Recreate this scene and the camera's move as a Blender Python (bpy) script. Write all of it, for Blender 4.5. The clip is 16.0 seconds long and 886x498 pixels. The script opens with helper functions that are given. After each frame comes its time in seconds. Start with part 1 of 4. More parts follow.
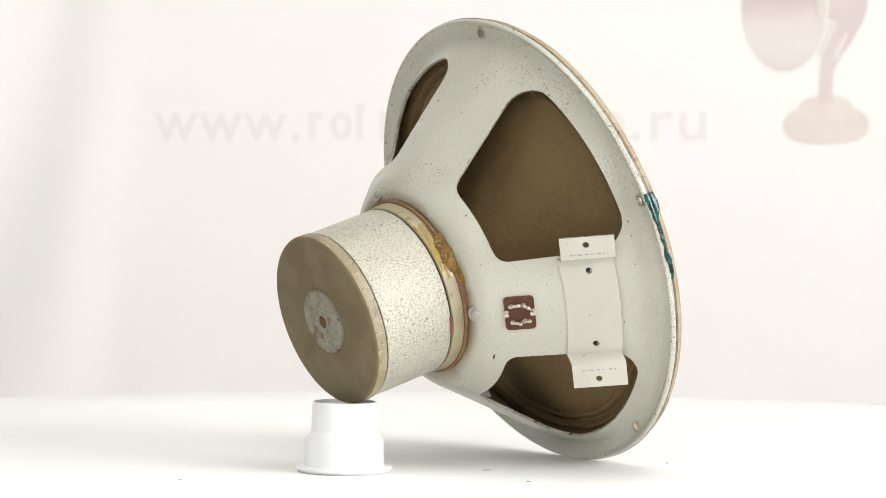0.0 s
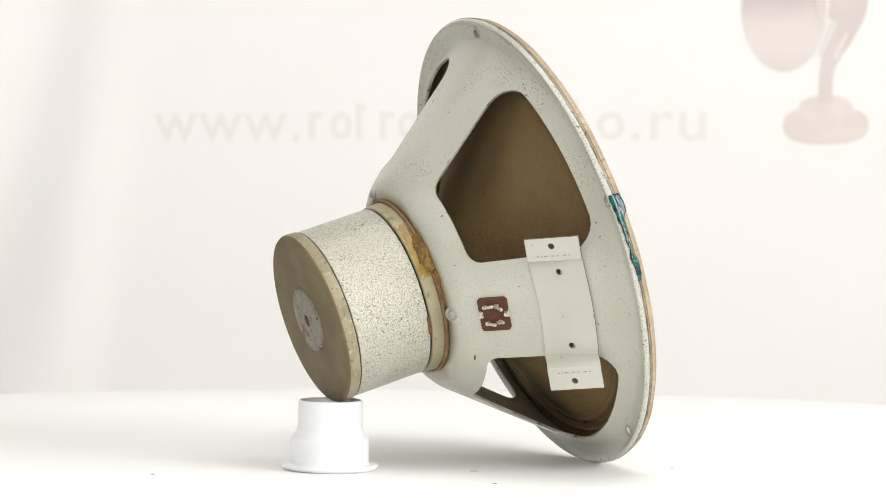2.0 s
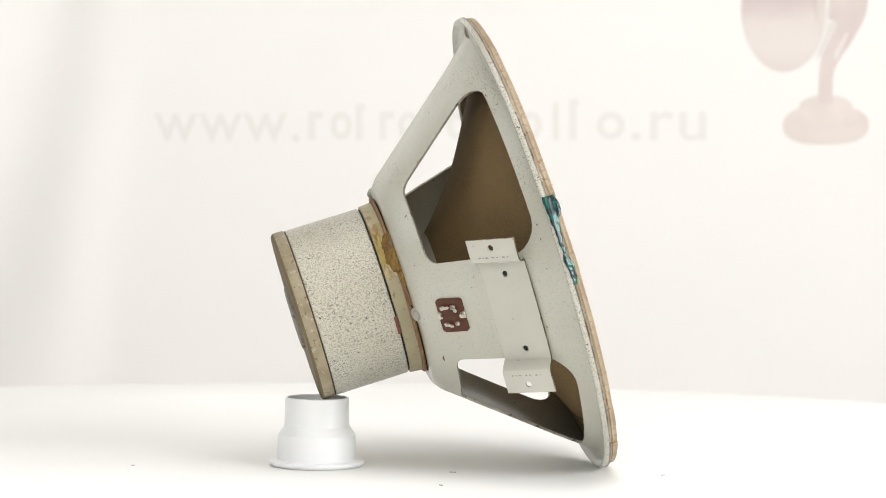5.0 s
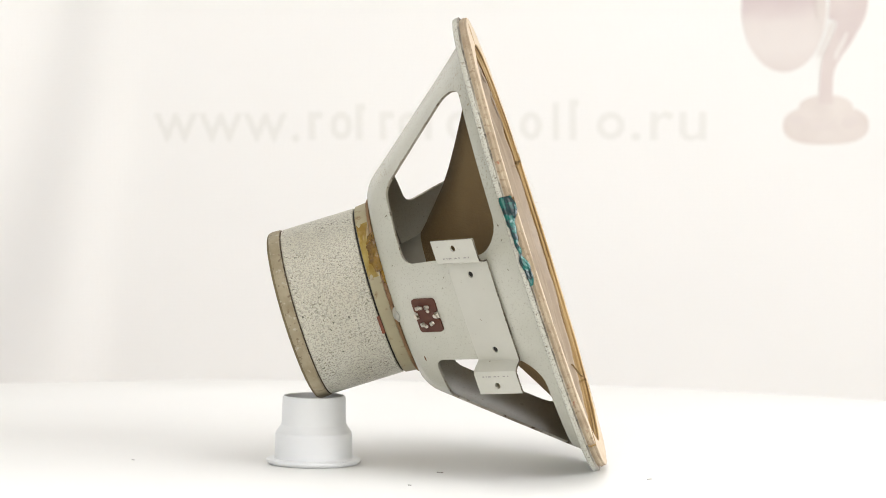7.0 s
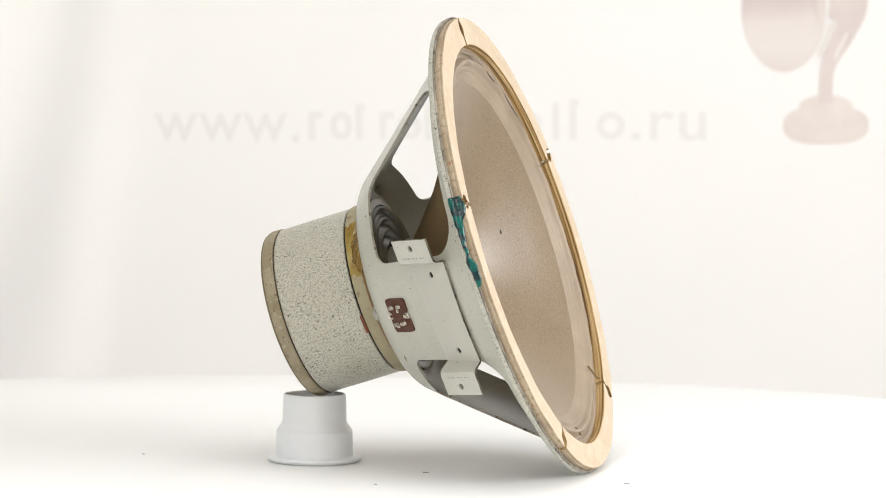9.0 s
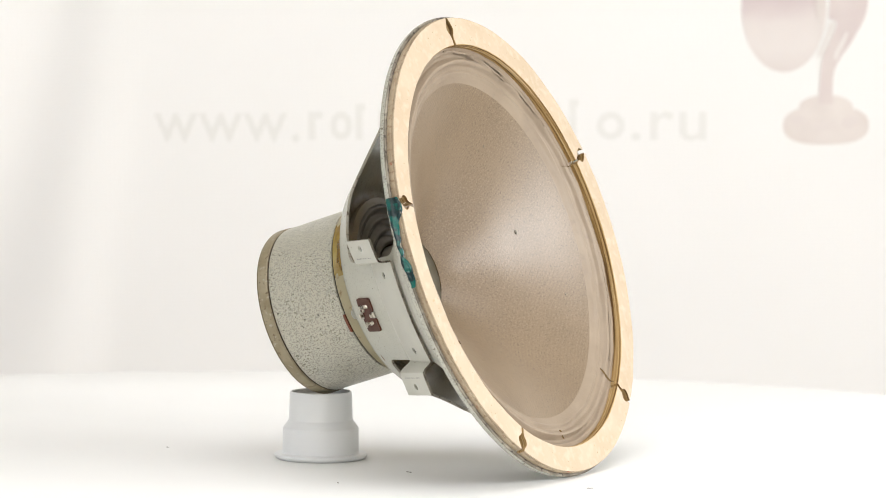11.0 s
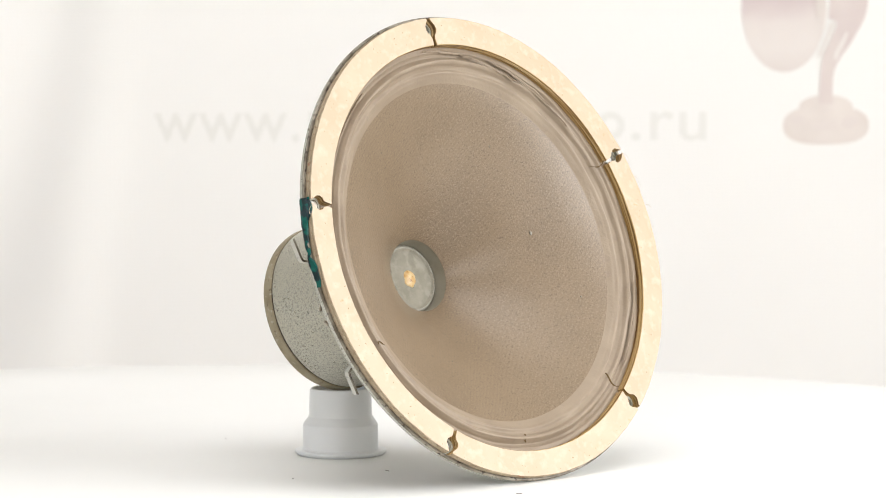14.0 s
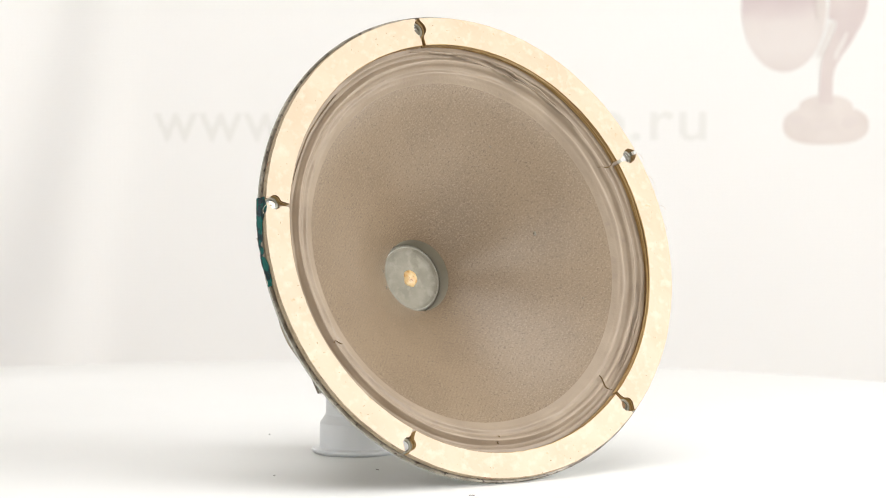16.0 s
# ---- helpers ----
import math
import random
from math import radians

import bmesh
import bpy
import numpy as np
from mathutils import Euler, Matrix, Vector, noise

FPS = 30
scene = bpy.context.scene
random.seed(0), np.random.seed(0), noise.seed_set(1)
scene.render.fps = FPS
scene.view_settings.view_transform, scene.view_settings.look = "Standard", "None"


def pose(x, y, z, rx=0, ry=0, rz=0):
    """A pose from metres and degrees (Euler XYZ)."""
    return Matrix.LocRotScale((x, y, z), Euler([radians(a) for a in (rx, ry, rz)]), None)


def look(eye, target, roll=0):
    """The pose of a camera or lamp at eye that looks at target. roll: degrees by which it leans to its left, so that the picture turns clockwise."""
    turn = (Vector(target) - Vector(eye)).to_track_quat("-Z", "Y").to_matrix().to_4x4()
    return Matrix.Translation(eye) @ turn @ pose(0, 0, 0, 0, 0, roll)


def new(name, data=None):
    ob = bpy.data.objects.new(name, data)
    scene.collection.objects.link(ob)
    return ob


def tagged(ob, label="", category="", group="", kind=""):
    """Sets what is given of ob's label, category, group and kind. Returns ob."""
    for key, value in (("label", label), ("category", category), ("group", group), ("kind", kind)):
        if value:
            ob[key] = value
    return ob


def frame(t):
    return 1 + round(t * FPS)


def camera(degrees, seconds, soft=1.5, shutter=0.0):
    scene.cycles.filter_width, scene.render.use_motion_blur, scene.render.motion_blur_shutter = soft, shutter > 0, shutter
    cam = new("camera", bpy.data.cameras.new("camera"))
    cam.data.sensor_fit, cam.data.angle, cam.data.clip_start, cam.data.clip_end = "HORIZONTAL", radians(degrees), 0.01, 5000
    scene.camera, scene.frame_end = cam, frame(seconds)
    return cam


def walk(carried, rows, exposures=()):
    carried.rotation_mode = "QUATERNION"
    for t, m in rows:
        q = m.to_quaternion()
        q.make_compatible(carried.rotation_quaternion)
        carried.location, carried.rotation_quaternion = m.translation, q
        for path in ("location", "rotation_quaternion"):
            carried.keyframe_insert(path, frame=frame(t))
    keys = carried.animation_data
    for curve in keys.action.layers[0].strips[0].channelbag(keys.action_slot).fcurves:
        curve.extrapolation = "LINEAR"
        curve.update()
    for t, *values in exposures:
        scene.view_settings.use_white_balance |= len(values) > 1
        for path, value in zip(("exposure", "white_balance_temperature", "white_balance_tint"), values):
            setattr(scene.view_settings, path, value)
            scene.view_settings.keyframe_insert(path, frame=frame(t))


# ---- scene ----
# ---------------------------------------------------------------- camera
cam = camera(15.551, 16.0, soft=0.65)
EYE = (0.0, -2.1108, 0.2264)
AIM = (EYE[0] + 0.001697, EYE[1] + 0.999143, EYE[2] - 0.041343)
VIEW = look(EYE, AIM, -0.5836)
cam.data.dof.use_dof = True
cam.data.dof.focus_distance = 2.06
cam.data.dof.aperture_fstop = 15.0
walk(cam, [(0.0, VIEW), (16.0, VIEW)], exposures=[(0.0, 0.155), (16.0, 0.155)])

# the turntable's turn in degrees, second by second
TURN = [(0.0, 0.0), (0.5, -2.92), (1.0, -5.82), (1.5, -8.39), (2.0, -10.95), (2.5, -13.77), (3.0, -16.58), (3.5, -19.16),
        (4.0, -21.91), (6.5, -34.6), (7.0, -36.74), (7.5, -38.83), (8.0, -41.35), (8.5, -44.11), (9.0, -47.23), (11.5, -63.38),
        (12.0, -66.95), (12.5, -70.19), (13.0, -72.92), (13.5, -75.87), (14.0, -78.99), (14.5, -81.72), (15.0, -84.27), (15.5, -87.13),
        (16.0, -90.22)]

# ---------------------------------------------------------------- world and light
world = bpy.data.worlds.new("world")
scene.world = world
world.use_nodes = True
wn = world.node_tree.nodes
sky = wn.new("ShaderNodeTexSky")
sky.sky_type = "NISHITA"
sky.sun_disc = False
sky.sun_elevation, sky.sun_rotation = radians(40), radians(150)
wn["Background"].inputs["Strength"].default_value = 0.12
world.node_tree.links.new(sky.outputs["Color"], wn["Background"].inputs["Color"])


def unseen_opening_light(name, m, w, h, watts, colour):
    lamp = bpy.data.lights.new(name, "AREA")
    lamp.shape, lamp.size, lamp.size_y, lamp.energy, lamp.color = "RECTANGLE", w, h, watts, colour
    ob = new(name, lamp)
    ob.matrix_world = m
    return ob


DAY = (0.995, 0.965, 0.905)
COOL = (0.965, 0.97, 0.975)
unseen_opening_light("unseen_opening_light", look((2.36, -1.2, 0.82), (0.0, -0.6, 0.3)), 2.2, 1.1, 80, COOL)
unseen_opening_light("unseen_opening_light", look((-0.4, -3.3, 1.3), (0.0, 0.0, 0.25)), 1.8, 0.75, 23, DAY)
# weak fill from the left, added without a known source there
unseen_opening_light("unseen_opening_light", look((-2.36, -0.6, 1.1), (0.0, 0.0, 0.3)), 1.8, 0.85, 4, DAY)
# unseen overhead lamp, added to brighten the table from above
unseen_opening_light("overhead_fill", look((0.0, -0.55, 1.83), (0.0, -0.55, 0.0)), 1.7, 1.5, 21, DAY)

# ---------------------------------------------------------------- materials
def mat(name, base, rough=0.5, metal=0.0, spots=(), bump=(), spec=0.5, transmission=0.0, coat=0.0, mottle=None, hub_and_rim=False):
    """spots: (colour, scale, low, high, detail) laid over the base by noise; bump: (scale, strength, distance_mm)."""
    m = bpy.data.materials.new(name)
    m.use_nodes = True
    nt = m.node_tree
    n, link = nt.nodes, nt.links.new
    b = n["Principled BSDF"]
    co = n.new("ShaderNodeTexCoord").outputs["Object"]
    rgb = n.new("ShaderNodeRGB")
    rgb.outputs[0].default_value = (*base, 1)
    col = rgb.outputs[0]
    if mottle:
        other, scale = mottle
        t = n.new("ShaderNodeTexNoise")
        t.inputs["Scale"].default_value, t.inputs["Detail"].default_value = scale, 4
        link(co, t.inputs["Vector"])
        r = n.new("ShaderNodeMapRange")
        r.inputs["From Min"].default_value, r.inputs["From Max"].default_value = 0.35, 0.65
        link(t.outputs["Fac"], r.inputs["Value"])
        x = n.new("ShaderNodeMix")
        x.data_type = "RGBA"
        link(r.outputs["Result"], x.inputs["Factor"])
        link(col, x.inputs["A"])
        x.inputs["B"].default_value = (*other, 1)
        col = x.outputs["Result"]
    for k, (c, scale, lo, hi, detail, *cluster) in enumerate(spots):
        mp = n.new("ShaderNodeMapping")
        mp.inputs["Location"].default_value = (0.37 * k, 0.11 * k, 0.73 * k)
        link(co, mp.inputs["Vector"])
        t = n.new("ShaderNodeTexNoise")
        t.inputs["Scale"].default_value, t.inputs["Detail"].default_value = scale, detail
        link(mp.outputs["Vector"], t.inputs["Vector"])
        r = n.new("ShaderNodeMapRange")
        r.inputs["From Min"].default_value, r.inputs["From Max"].default_value = lo, hi
        link(t.outputs["Fac"], r.inputs["Value"])
        fac = r.outputs["Result"]
        if cluster:
            t2 = n.new("ShaderNodeTexNoise")
            t2.inputs["Scale"].default_value, t2.inputs["Detail"].default_value = cluster[0], 2
            link(mp.outputs["Vector"], t2.inputs["Vector"])
            r2 = n.new("ShaderNodeMapRange")
            r2.inputs["From Min"].default_value, r2.inputs["From Max"].default_value = cluster[1], cluster[2]
            link(t2.outputs["Fac"], r2.inputs["Value"])
            mul = n.new("ShaderNodeMath")
            mul.operation = "MULTIPLY"
            link(fac, mul.inputs[0])
            link(r2.outputs["Result"], mul.inputs[1])
            fac = mul.outputs["Value"]
            if len(cluster) > 3:
                # pitting thickest on the upper spoke
                sep, r3, m3 = n.new("ShaderNodeSeparateXYZ"), n.new("ShaderNodeMapRange"), n.new("ShaderNodeMath")
                link(co, sep.inputs[0])
                r3.inputs["From Min"].default_value, r3.inputs["From Max"].default_value = cluster[3]
                link(sep.outputs["Y"], r3.inputs["Value"])
                m3.operation = "MULTIPLY"
                link(fac, m3.inputs[0])
                link(r3.outputs["Result"], m3.inputs[1])
                fac = m3.outputs["Value"]
        x = n.new("ShaderNodeMix")
        x.data_type = "RGBA"
        link(fac, x.inputs["Factor"])
        link(col, x.inputs["A"])
        x.inputs["B"].default_value = (*c, 1)
        col = x.outputs["Result"]
    if hub_and_rim:
        # browner towards the hub, ragged at its edge
        flat = n.new("ShaderNodeMapping")
        flat.inputs["Scale"].default_value = (1, 1, 0)
        link(co, flat.inputs["Vector"])
        far = n.new("ShaderNodeVectorMath")
        far.operation = "LENGTH"
        link(flat.outputs["Vector"], far.inputs[0])
        wob = n.new("ShaderNodeTexNoise")
        wob.inputs["Scale"].default_value, wob.inputs["Detail"].default_value = 45, 5
        link(co, wob.inputs["Vector"])
        mad = n.new("ShaderNodeMath")
        mad.operation, mad.inputs[1].default_value = "MULTIPLY_ADD", 0.012
        link(wob.outputs["Fac"], mad.inputs[0])
        link(far.outputs["Value"], mad.inputs[2])
        r = n.new("ShaderNodeMapRange")
        r.inputs["From Min"].default_value, r.inputs["From Max"].default_value, r.inputs["To Min"].default_value, r.inputs["To Max"].default_value = 0.0635, 0.0715, 0.85, 0.0
        link(mad.outputs["Value"], r.inputs["Value"])
        x = n.new("ShaderNodeMix")
        x.data_type = "RGBA"
        link(r.outputs["Result"], x.inputs["Factor"])
        link(col, x.inputs["A"])
        x.inputs["B"].default_value = (0.22, 0.16, 0.085, 1)
        col = x.outputs["Result"]
        # paint knocked off along the outer edge
        for c, scale, lo, hi, r_lo, r_hi in (((0.30, 0.285, 0.25), 1100, 0.52, 0.62, 0.1506, 0.1516), ((0.16, 0.135, 0.10), 480, 0.64, 0.69, 0.1450, 0.1508)):
            t = n.new("ShaderNodeTexNoise")
            t.inputs["Scale"].default_value, t.inputs["Detail"].default_value = scale, 5
            link(co, t.inputs["Vector"])
            a, b2, mul, x = n.new("ShaderNodeMapRange"), n.new("ShaderNodeMapRange"), n.new("ShaderNodeMath"), n.new("ShaderNodeMix")
            a.inputs["From Min"].default_value, a.inputs["From Max"].default_value = lo, hi
            link(t.outputs["Fac"], a.inputs["Value"])
            b2.inputs["From Min"].default_value, b2.inputs["From Max"].default_value = r_lo, r_hi
            link(far.outputs["Value"], b2.inputs["Value"])
            mul.operation, x.data_type = "MULTIPLY", "RGBA"
            link(a.outputs["Result"], mul.inputs[0])
            link(b2.outputs["Result"], mul.inputs[1])
            link(mul.outputs["Value"], x.inputs["Factor"])
            link(col, x.inputs["A"])
            x.inputs["B"].default_value = (*c, 1)
            col = x.outputs["Result"]
    link(col, b.inputs["Base Color"])
    b.inputs["Roughness"].default_value, b.inputs["Metallic"].default_value = rough, metal
    b.inputs["Specular IOR Level"].default_value = spec
    b.inputs["Transmission Weight"].default_value = transmission
    b.inputs["Coat Weight"].default_value = coat
    normal = None
    for scale, strength, dist in bump:
        t = n.new("ShaderNodeTexNoise")
        t.inputs["Scale"].default_value, t.inputs["Detail"].default_value = scale, 3
        link(co, t.inputs["Vector"])
        bp = n.new("ShaderNodeBump")
        bp.inputs["Strength"].default_value, bp.inputs["Distance"].default_value = strength, dist / 1000
        link(t.outputs["Fac"], bp.inputs["Height"])
        if normal:
            link(normal, bp.inputs["Normal"])
        normal = bp.outputs["Normal"]
    if normal:
        link(normal, b.inputs["Normal"])
    return m


RUST = (0.16, 0.07, 0.025)
M_FRAME = mat("grey_enamel", (0.545, 0.54, 0.465), 0.27, mottle=((0.475, 0.468, 0.39), 14), hub_and_rim=True,
              spots=[((0.43, 0.415, 0.345), 900, 0.58, 0.67, 3), ((0.20, 0.145, 0.08), 850, 0.58, 0.64, 5, 26, 0.46, 0.62, (0.02, 0.085)), ((0.115, 0.09, 0.06), 330, 0.705, 0.74, 5),
                     ((0.27, 0.18, 0.085), 240, 0.64, 0.70, 6, 22, 0.54, 0.66, (0.03, 0.09))],
              bump=[(700, 0.18, 0.2), (25, 0.25, 1.0)], spec=0.6)
# bare dark edges; on the rim lip it also paints the gap's shade
M_BARE_SHADE = mat("bare_edge_and_shade", (0.10, 0.08, 0.055), 0.5, 0.3, mottle=((0.33, 0.30, 0.24), 70), spots=[((0.05, 0.035, 0.025), 300, 0.55, 0.65, 4)], bump=[(500, 0.4, 0.3)])
M_CUT = mat("worn_sheet_edge", (0.27, 0.24, 0.175), 0.5, mottle=((0.45, 0.43, 0.36), 60), spots=[((0.10, 0.075, 0.045), 260, 0.58, 0.66, 4)], bump=[(500, 0.3, 0.3)])
M_BRACKET = mat("cream_enamel", (0.58, 0.57, 0.50), 0.45, mottle=((0.54, 0.53, 0.46), 30),
                spots=[((0.25, 0.2, 0.14), 260, 0.70, 0.75, 3)], bump=[(500, 0.1, 0.2)])
M_CAN = mat("hammered_silver_paint", (0.585, 0.575, 0.50), 0.30, 0.2, mottle=((0.51, 0.485, 0.385), 13), spec=1.0,
            spots=[((0.35, 0.335, 0.275), 950, 0.48, 0.60, 3), ((0.22, 0.20, 0.145), 700, 0.57, 0.64, 3, 60, 0.40, 0.60), ((0.10, 0.09, 0.065), 340, 0.665, 0.71, 3)],
            bump=[(800, 1.0, 0.8), (1500, 0.5, 0.3)])
M_CAP = mat("khaki_paint", (0.19, 0.152, 0.082), 0.66, spec=0.25, mottle=((0.15, 0.115, 0.062), 40),
            spots=[((0.12, 0.09, 0.05), 500, 0.60, 0.72, 4)], bump=[(900, 0.4, 0.2), (60, 0.2, 0.5)])
M_CAP_SIDE = mat("worn_khaki_paint", (0.33, 0.28, 0.185), 0.5, mottle=((0.23, 0.185, 0.105), 70),
                 spots=[((0.17, 0.125, 0.07), 330, 0.60, 0.68, 5), ((0.40, 0.36, 0.275), 260, 0.60, 0.68, 5)], bump=[(500, 0.3, 0.3)])
M_RING = mat("yellowed_clamp_paint", (0.36, 0.315, 0.195), 0.5, mottle=((0.30, 0.26, 0.16), 40),
             spots=[((0.22, 0.15, 0.07), 200, 0.62, 0.72, 4)], bump=[(400, 0.2, 0.3)])
M_WASHER = mat("rusty_brown_card", (0.19, 0.10, 0.05), 0.8, mottle=((0.28, 0.17, 0.08), 60), bump=[(500, 0.4, 0.4)])
M_POLE = mat("pitted_plated_steel", (0.26, 0.245, 0.185), 0.6, 0.0, mottle=((0.19, 0.175, 0.13), 120),
             spots=[((0.08, 0.07, 0.05), 420, 0.60, 0.66, 3), ((0.14, 0.07, 0.035), 75, 0.58, 0.66, 6)], bump=[(500, 0.4, 0.3)])
M_RUST = mat("rust", (0.085, 0.035, 0.014), 0.85, mottle=((0.15, 0.06, 0.02), 200), bump=[(700, 0.6, 0.4)])
M_SEAM = mat("brown_seam", (0.10, 0.075, 0.045), 0.8, mottle=((0.04, 0.03, 0.02), 90))
M_DARK = mat("dark_gap", (0.02, 0.018, 0.015), 0.8)
M_GLUE = mat("amber_glue", (0.23, 0.13, 0.014), 0.16, mottle=((0.14, 0.07, 0.008), 110), spec=0.6, bump=[(260, 1.0, 2.2)])
M_FILM = mat("yellow_glue_film", (0.36, 0.275, 0.085), 0.15, mottle=((0.24, 0.15, 0.03), 90), bump=[(300, 0.4, 0.6)])
M_CONE = mat("pulp_cone_front", (0.218, 0.158, 0.100), 0.37, mottle=((0.185, 0.132, 0.082), 22),
             spots=[((0.25, 0.187, 0.124), 1000, 0.50, 0.62, 3), ((0.125, 0.088, 0.055), 800, 0.57, 0.70, 3), ((0.27, 0.205, 0.14), 500, 0.68, 0.73, 4)], bump=[(1100, 0.2, 0.4), (45, 0.12, 1.0)], spec=0.6)
M_BACK = mat("brown_cone_back", (0.20, 0.135, 0.062), 0.85, mottle=((0.165, 0.108, 0.05), 30),
             spots=[((0.218, 0.152, 0.073), 1100, 0.50, 0.62, 2)], bump=[(1300, 0.5, 0.4)], spec=0.2)


def woven(m, spans, dark, amount, bump):
    """Lays a fine weave of crossing threads over a material: spans are the wave's turns and scales."""
    n, link = m.node_tree.nodes, m.node_tree.links.new
    b = n["Principled BSDF"]
    co = n.new("ShaderNodeTexCoord").outputs["Object"]
    total = None
    for turn, scale, squash in spans:
        mp = n.new("ShaderNodeMapping")
        mp.inputs["Rotation"].default_value = (0, 0, radians(turn))
        mp.inputs["Scale"].default_value = (1, squash, 1)
        link(co, mp.inputs["Vector"])
        w = n.new("ShaderNodeTexWave")
        w.wave_type, w.bands_direction = "BANDS", "X"
        w.inputs["Scale"].default_value, w.inputs["Distortion"].default_value = scale, 3.0
        w.inputs["Detail"].default_value, w.inputs["Detail Scale"].default_value = 2.0, 2.0
        link(mp.outputs["Vector"], w.inputs["Vector"])
        if total is None:
            total = w.outputs["Fac"]
        else:
            mul = n.new("ShaderNodeMath")
            mul.operation = "MULTIPLY"
            link(total, mul.inputs[0])
            link(w.outputs["Fac"], mul.inputs[1])
            total = mul.outputs["Value"]
    old = b.inputs["Base Color"].links[0].from_socket
    fac = n.new("ShaderNodeMath")
    fac.operation, fac.inputs[1].default_value = "MULTIPLY", amount
    link(total, fac.inputs[0])
    x = n.new("ShaderNodeMix")
    x.data_type = "RGBA"
    link(fac.outputs["Value"], x.inputs["Factor"])
    link(old, x.inputs["A"])
    x.inputs["B"].default_value = (*dark, 1)
    link(x.outputs["Result"], b.inputs["Base Color"])
    bp = n.new("ShaderNodeBump")
    bp.inputs["Strength"].default_value, bp.inputs["Distance"].default_value = bump, 0.0003
    link(total, bp.inputs["Height"])
    link(b.inputs["Normal"].links[0].from_socket, bp.inputs["Normal"])
    link(bp.outputs["Normal"], b.inputs["Normal"])


woven(M_BACK, ((40, 290, 1), (-50, 290, 1)), (0.10, 0.066, 0.029), 0.5, 0.3)
woven(M_CONE, ((75, 380, 0.25),), (0.15, 0.108, 0.068), 0.22, 0.10)
M_SURR = mat("doped_paper_surround", (0.305, 0.24, 0.173), 0.5, mottle=((0.262, 0.203, 0.145), 35),
             spots=[((0.24, 0.185, 0.14), 120, 0.60, 0.80, 5)], bump=[(500, 0.35, 0.5)], spec=0.4)
M_NECK = mat("grey_glue_band", (0.33, 0.305, 0.245), 0.6, mottle=((0.28, 0.26, 0.205), 80), bump=[(300, 0.3, 0.4)])
M_DUST = mat("felt_dust_cap", (0.255, 0.235, 0.185), 0.75, mottle=((0.20, 0.182, 0.14), 90), spec=0.3, spots=[((0.28, 0.26, 0.21), 160, 0.50, 0.66, 5)], bump=[(700, 0.4, 0.4)])
M_EDGE = mat("pale_felt_edge", (0.36, 0.345, 0.29), 0.7, mottle=((0.26, 0.24, 0.19), 160), bump=[(500, 0.4, 0.4)])
M_DOT = mat("dried_yellow_glue", (0.56, 0.43, 0.23), 0.4, mottle=((0.46, 0.26, 0.08), 260), spots=[((0.22, 0.09, 0.02), 420, 0.62, 0.68, 3)], bump=[(300, 0.4, 0.6)])
M_SPIDER = mat("varnished_spider", (0.13, 0.11, 0.08), 0.32, mottle=((0.17, 0.15, 0.11), 60))
M_CARD = mat("cream_gasket_card", (0.535, 0.425, 0.305), 0.55, mottle=((0.49, 0.38, 0.26), 38),
             spots=[((0.57, 0.475, 0.355), 150, 0.50, 0.72, 6), ((0.43, 0.315, 0.17), 130, 0.67, 0.75, 6), ((0.26, 0.17, 0.08), 520, 0.70, 0.74, 3)], bump=[(300, 0.3, 0.4), (60, 0.2, 1.2)])
M_TEAL = mat("teal_enamel", (0.0, 0.085, 0.068), 0.24, spec=0.5, spots=[((0.004, 0.022, 0.024), 140, 0.50, 0.54, 3)], bump=[(240, 0.6, 1.0)])
M_PHENOL = mat("brown_phenolic_board", (0.085, 0.03, 0.018), 0.5, spec=0.3, mottle=((0.11, 0.042, 0.025), 120), bump=[(500, 0.2, 0.2)])
M_TIN = mat("tarnished_tin", (0.62, 0.58, 0.50), 0.34, 0.8, spots=[((0.25, 0.2, 0.13), 400, 0.58, 0.68, 3)], bump=[(500, 0.4, 0.3)])
M_RIVET = mat("painted_rivet", (0.36, 0.35, 0.30), 0.4, 0.2, bump=[(400, 0.2, 0.2)])
M_CUP = mat("white_plastic", (0.83, 0.84, 0.84), 0.32, mottle=((0.80, 0.81, 0.82), 25), bump=[(60, 0.05, 0.5)])
M_TABLE = mat("white_table_sheet", (0.87, 0.865, 0.845), 0.6, mottle=((0.85, 0.845, 0.825), 5), bump=[(9, 0.25, 3.0), (260, 0.12, 0.3)])
M_MARK = mat("grey_scuff", (0.34, 0.32, 0.30), 0.8)
M_WALL = mat("beige_wall_paint", (0.50, 0.48, 0.44), 0.85, mottle=((0.47, 0.45, 0.41), 2), bump=[(120, 0.15, 0.6)])
M_FLOOR = mat("pale_floor_boards", (0.42, 0.34, 0.25), 0.5, mottle=((0.36, 0.28, 0.2), 3), bump=[(60, 0.2, 0.6)])
M_INK = mat("pale_grey_print", (0.757, 0.752, 0.728), 0.9)
M_HORN = mat("pale_mauve_print", (0.62, 0.54, 0.53), 0.9, mottle=((0.68, 0.61, 0.585), 20))
M_SPOT = mat("faded_mauve_print", (0.68, 0.62, 0.595), 0.9, mottle=((0.70, 0.64, 0.61), 40))
M_HORN3 = mat("palest_print", (0.765, 0.735, 0.71), 0.9, mottle=((0.74, 0.70, 0.675), 30))
M_HORN2 = mat("pale_beige_print", (0.725, 0.67, 0.635), 0.9, mottle=((0.665, 0.605, 0.575), 22))


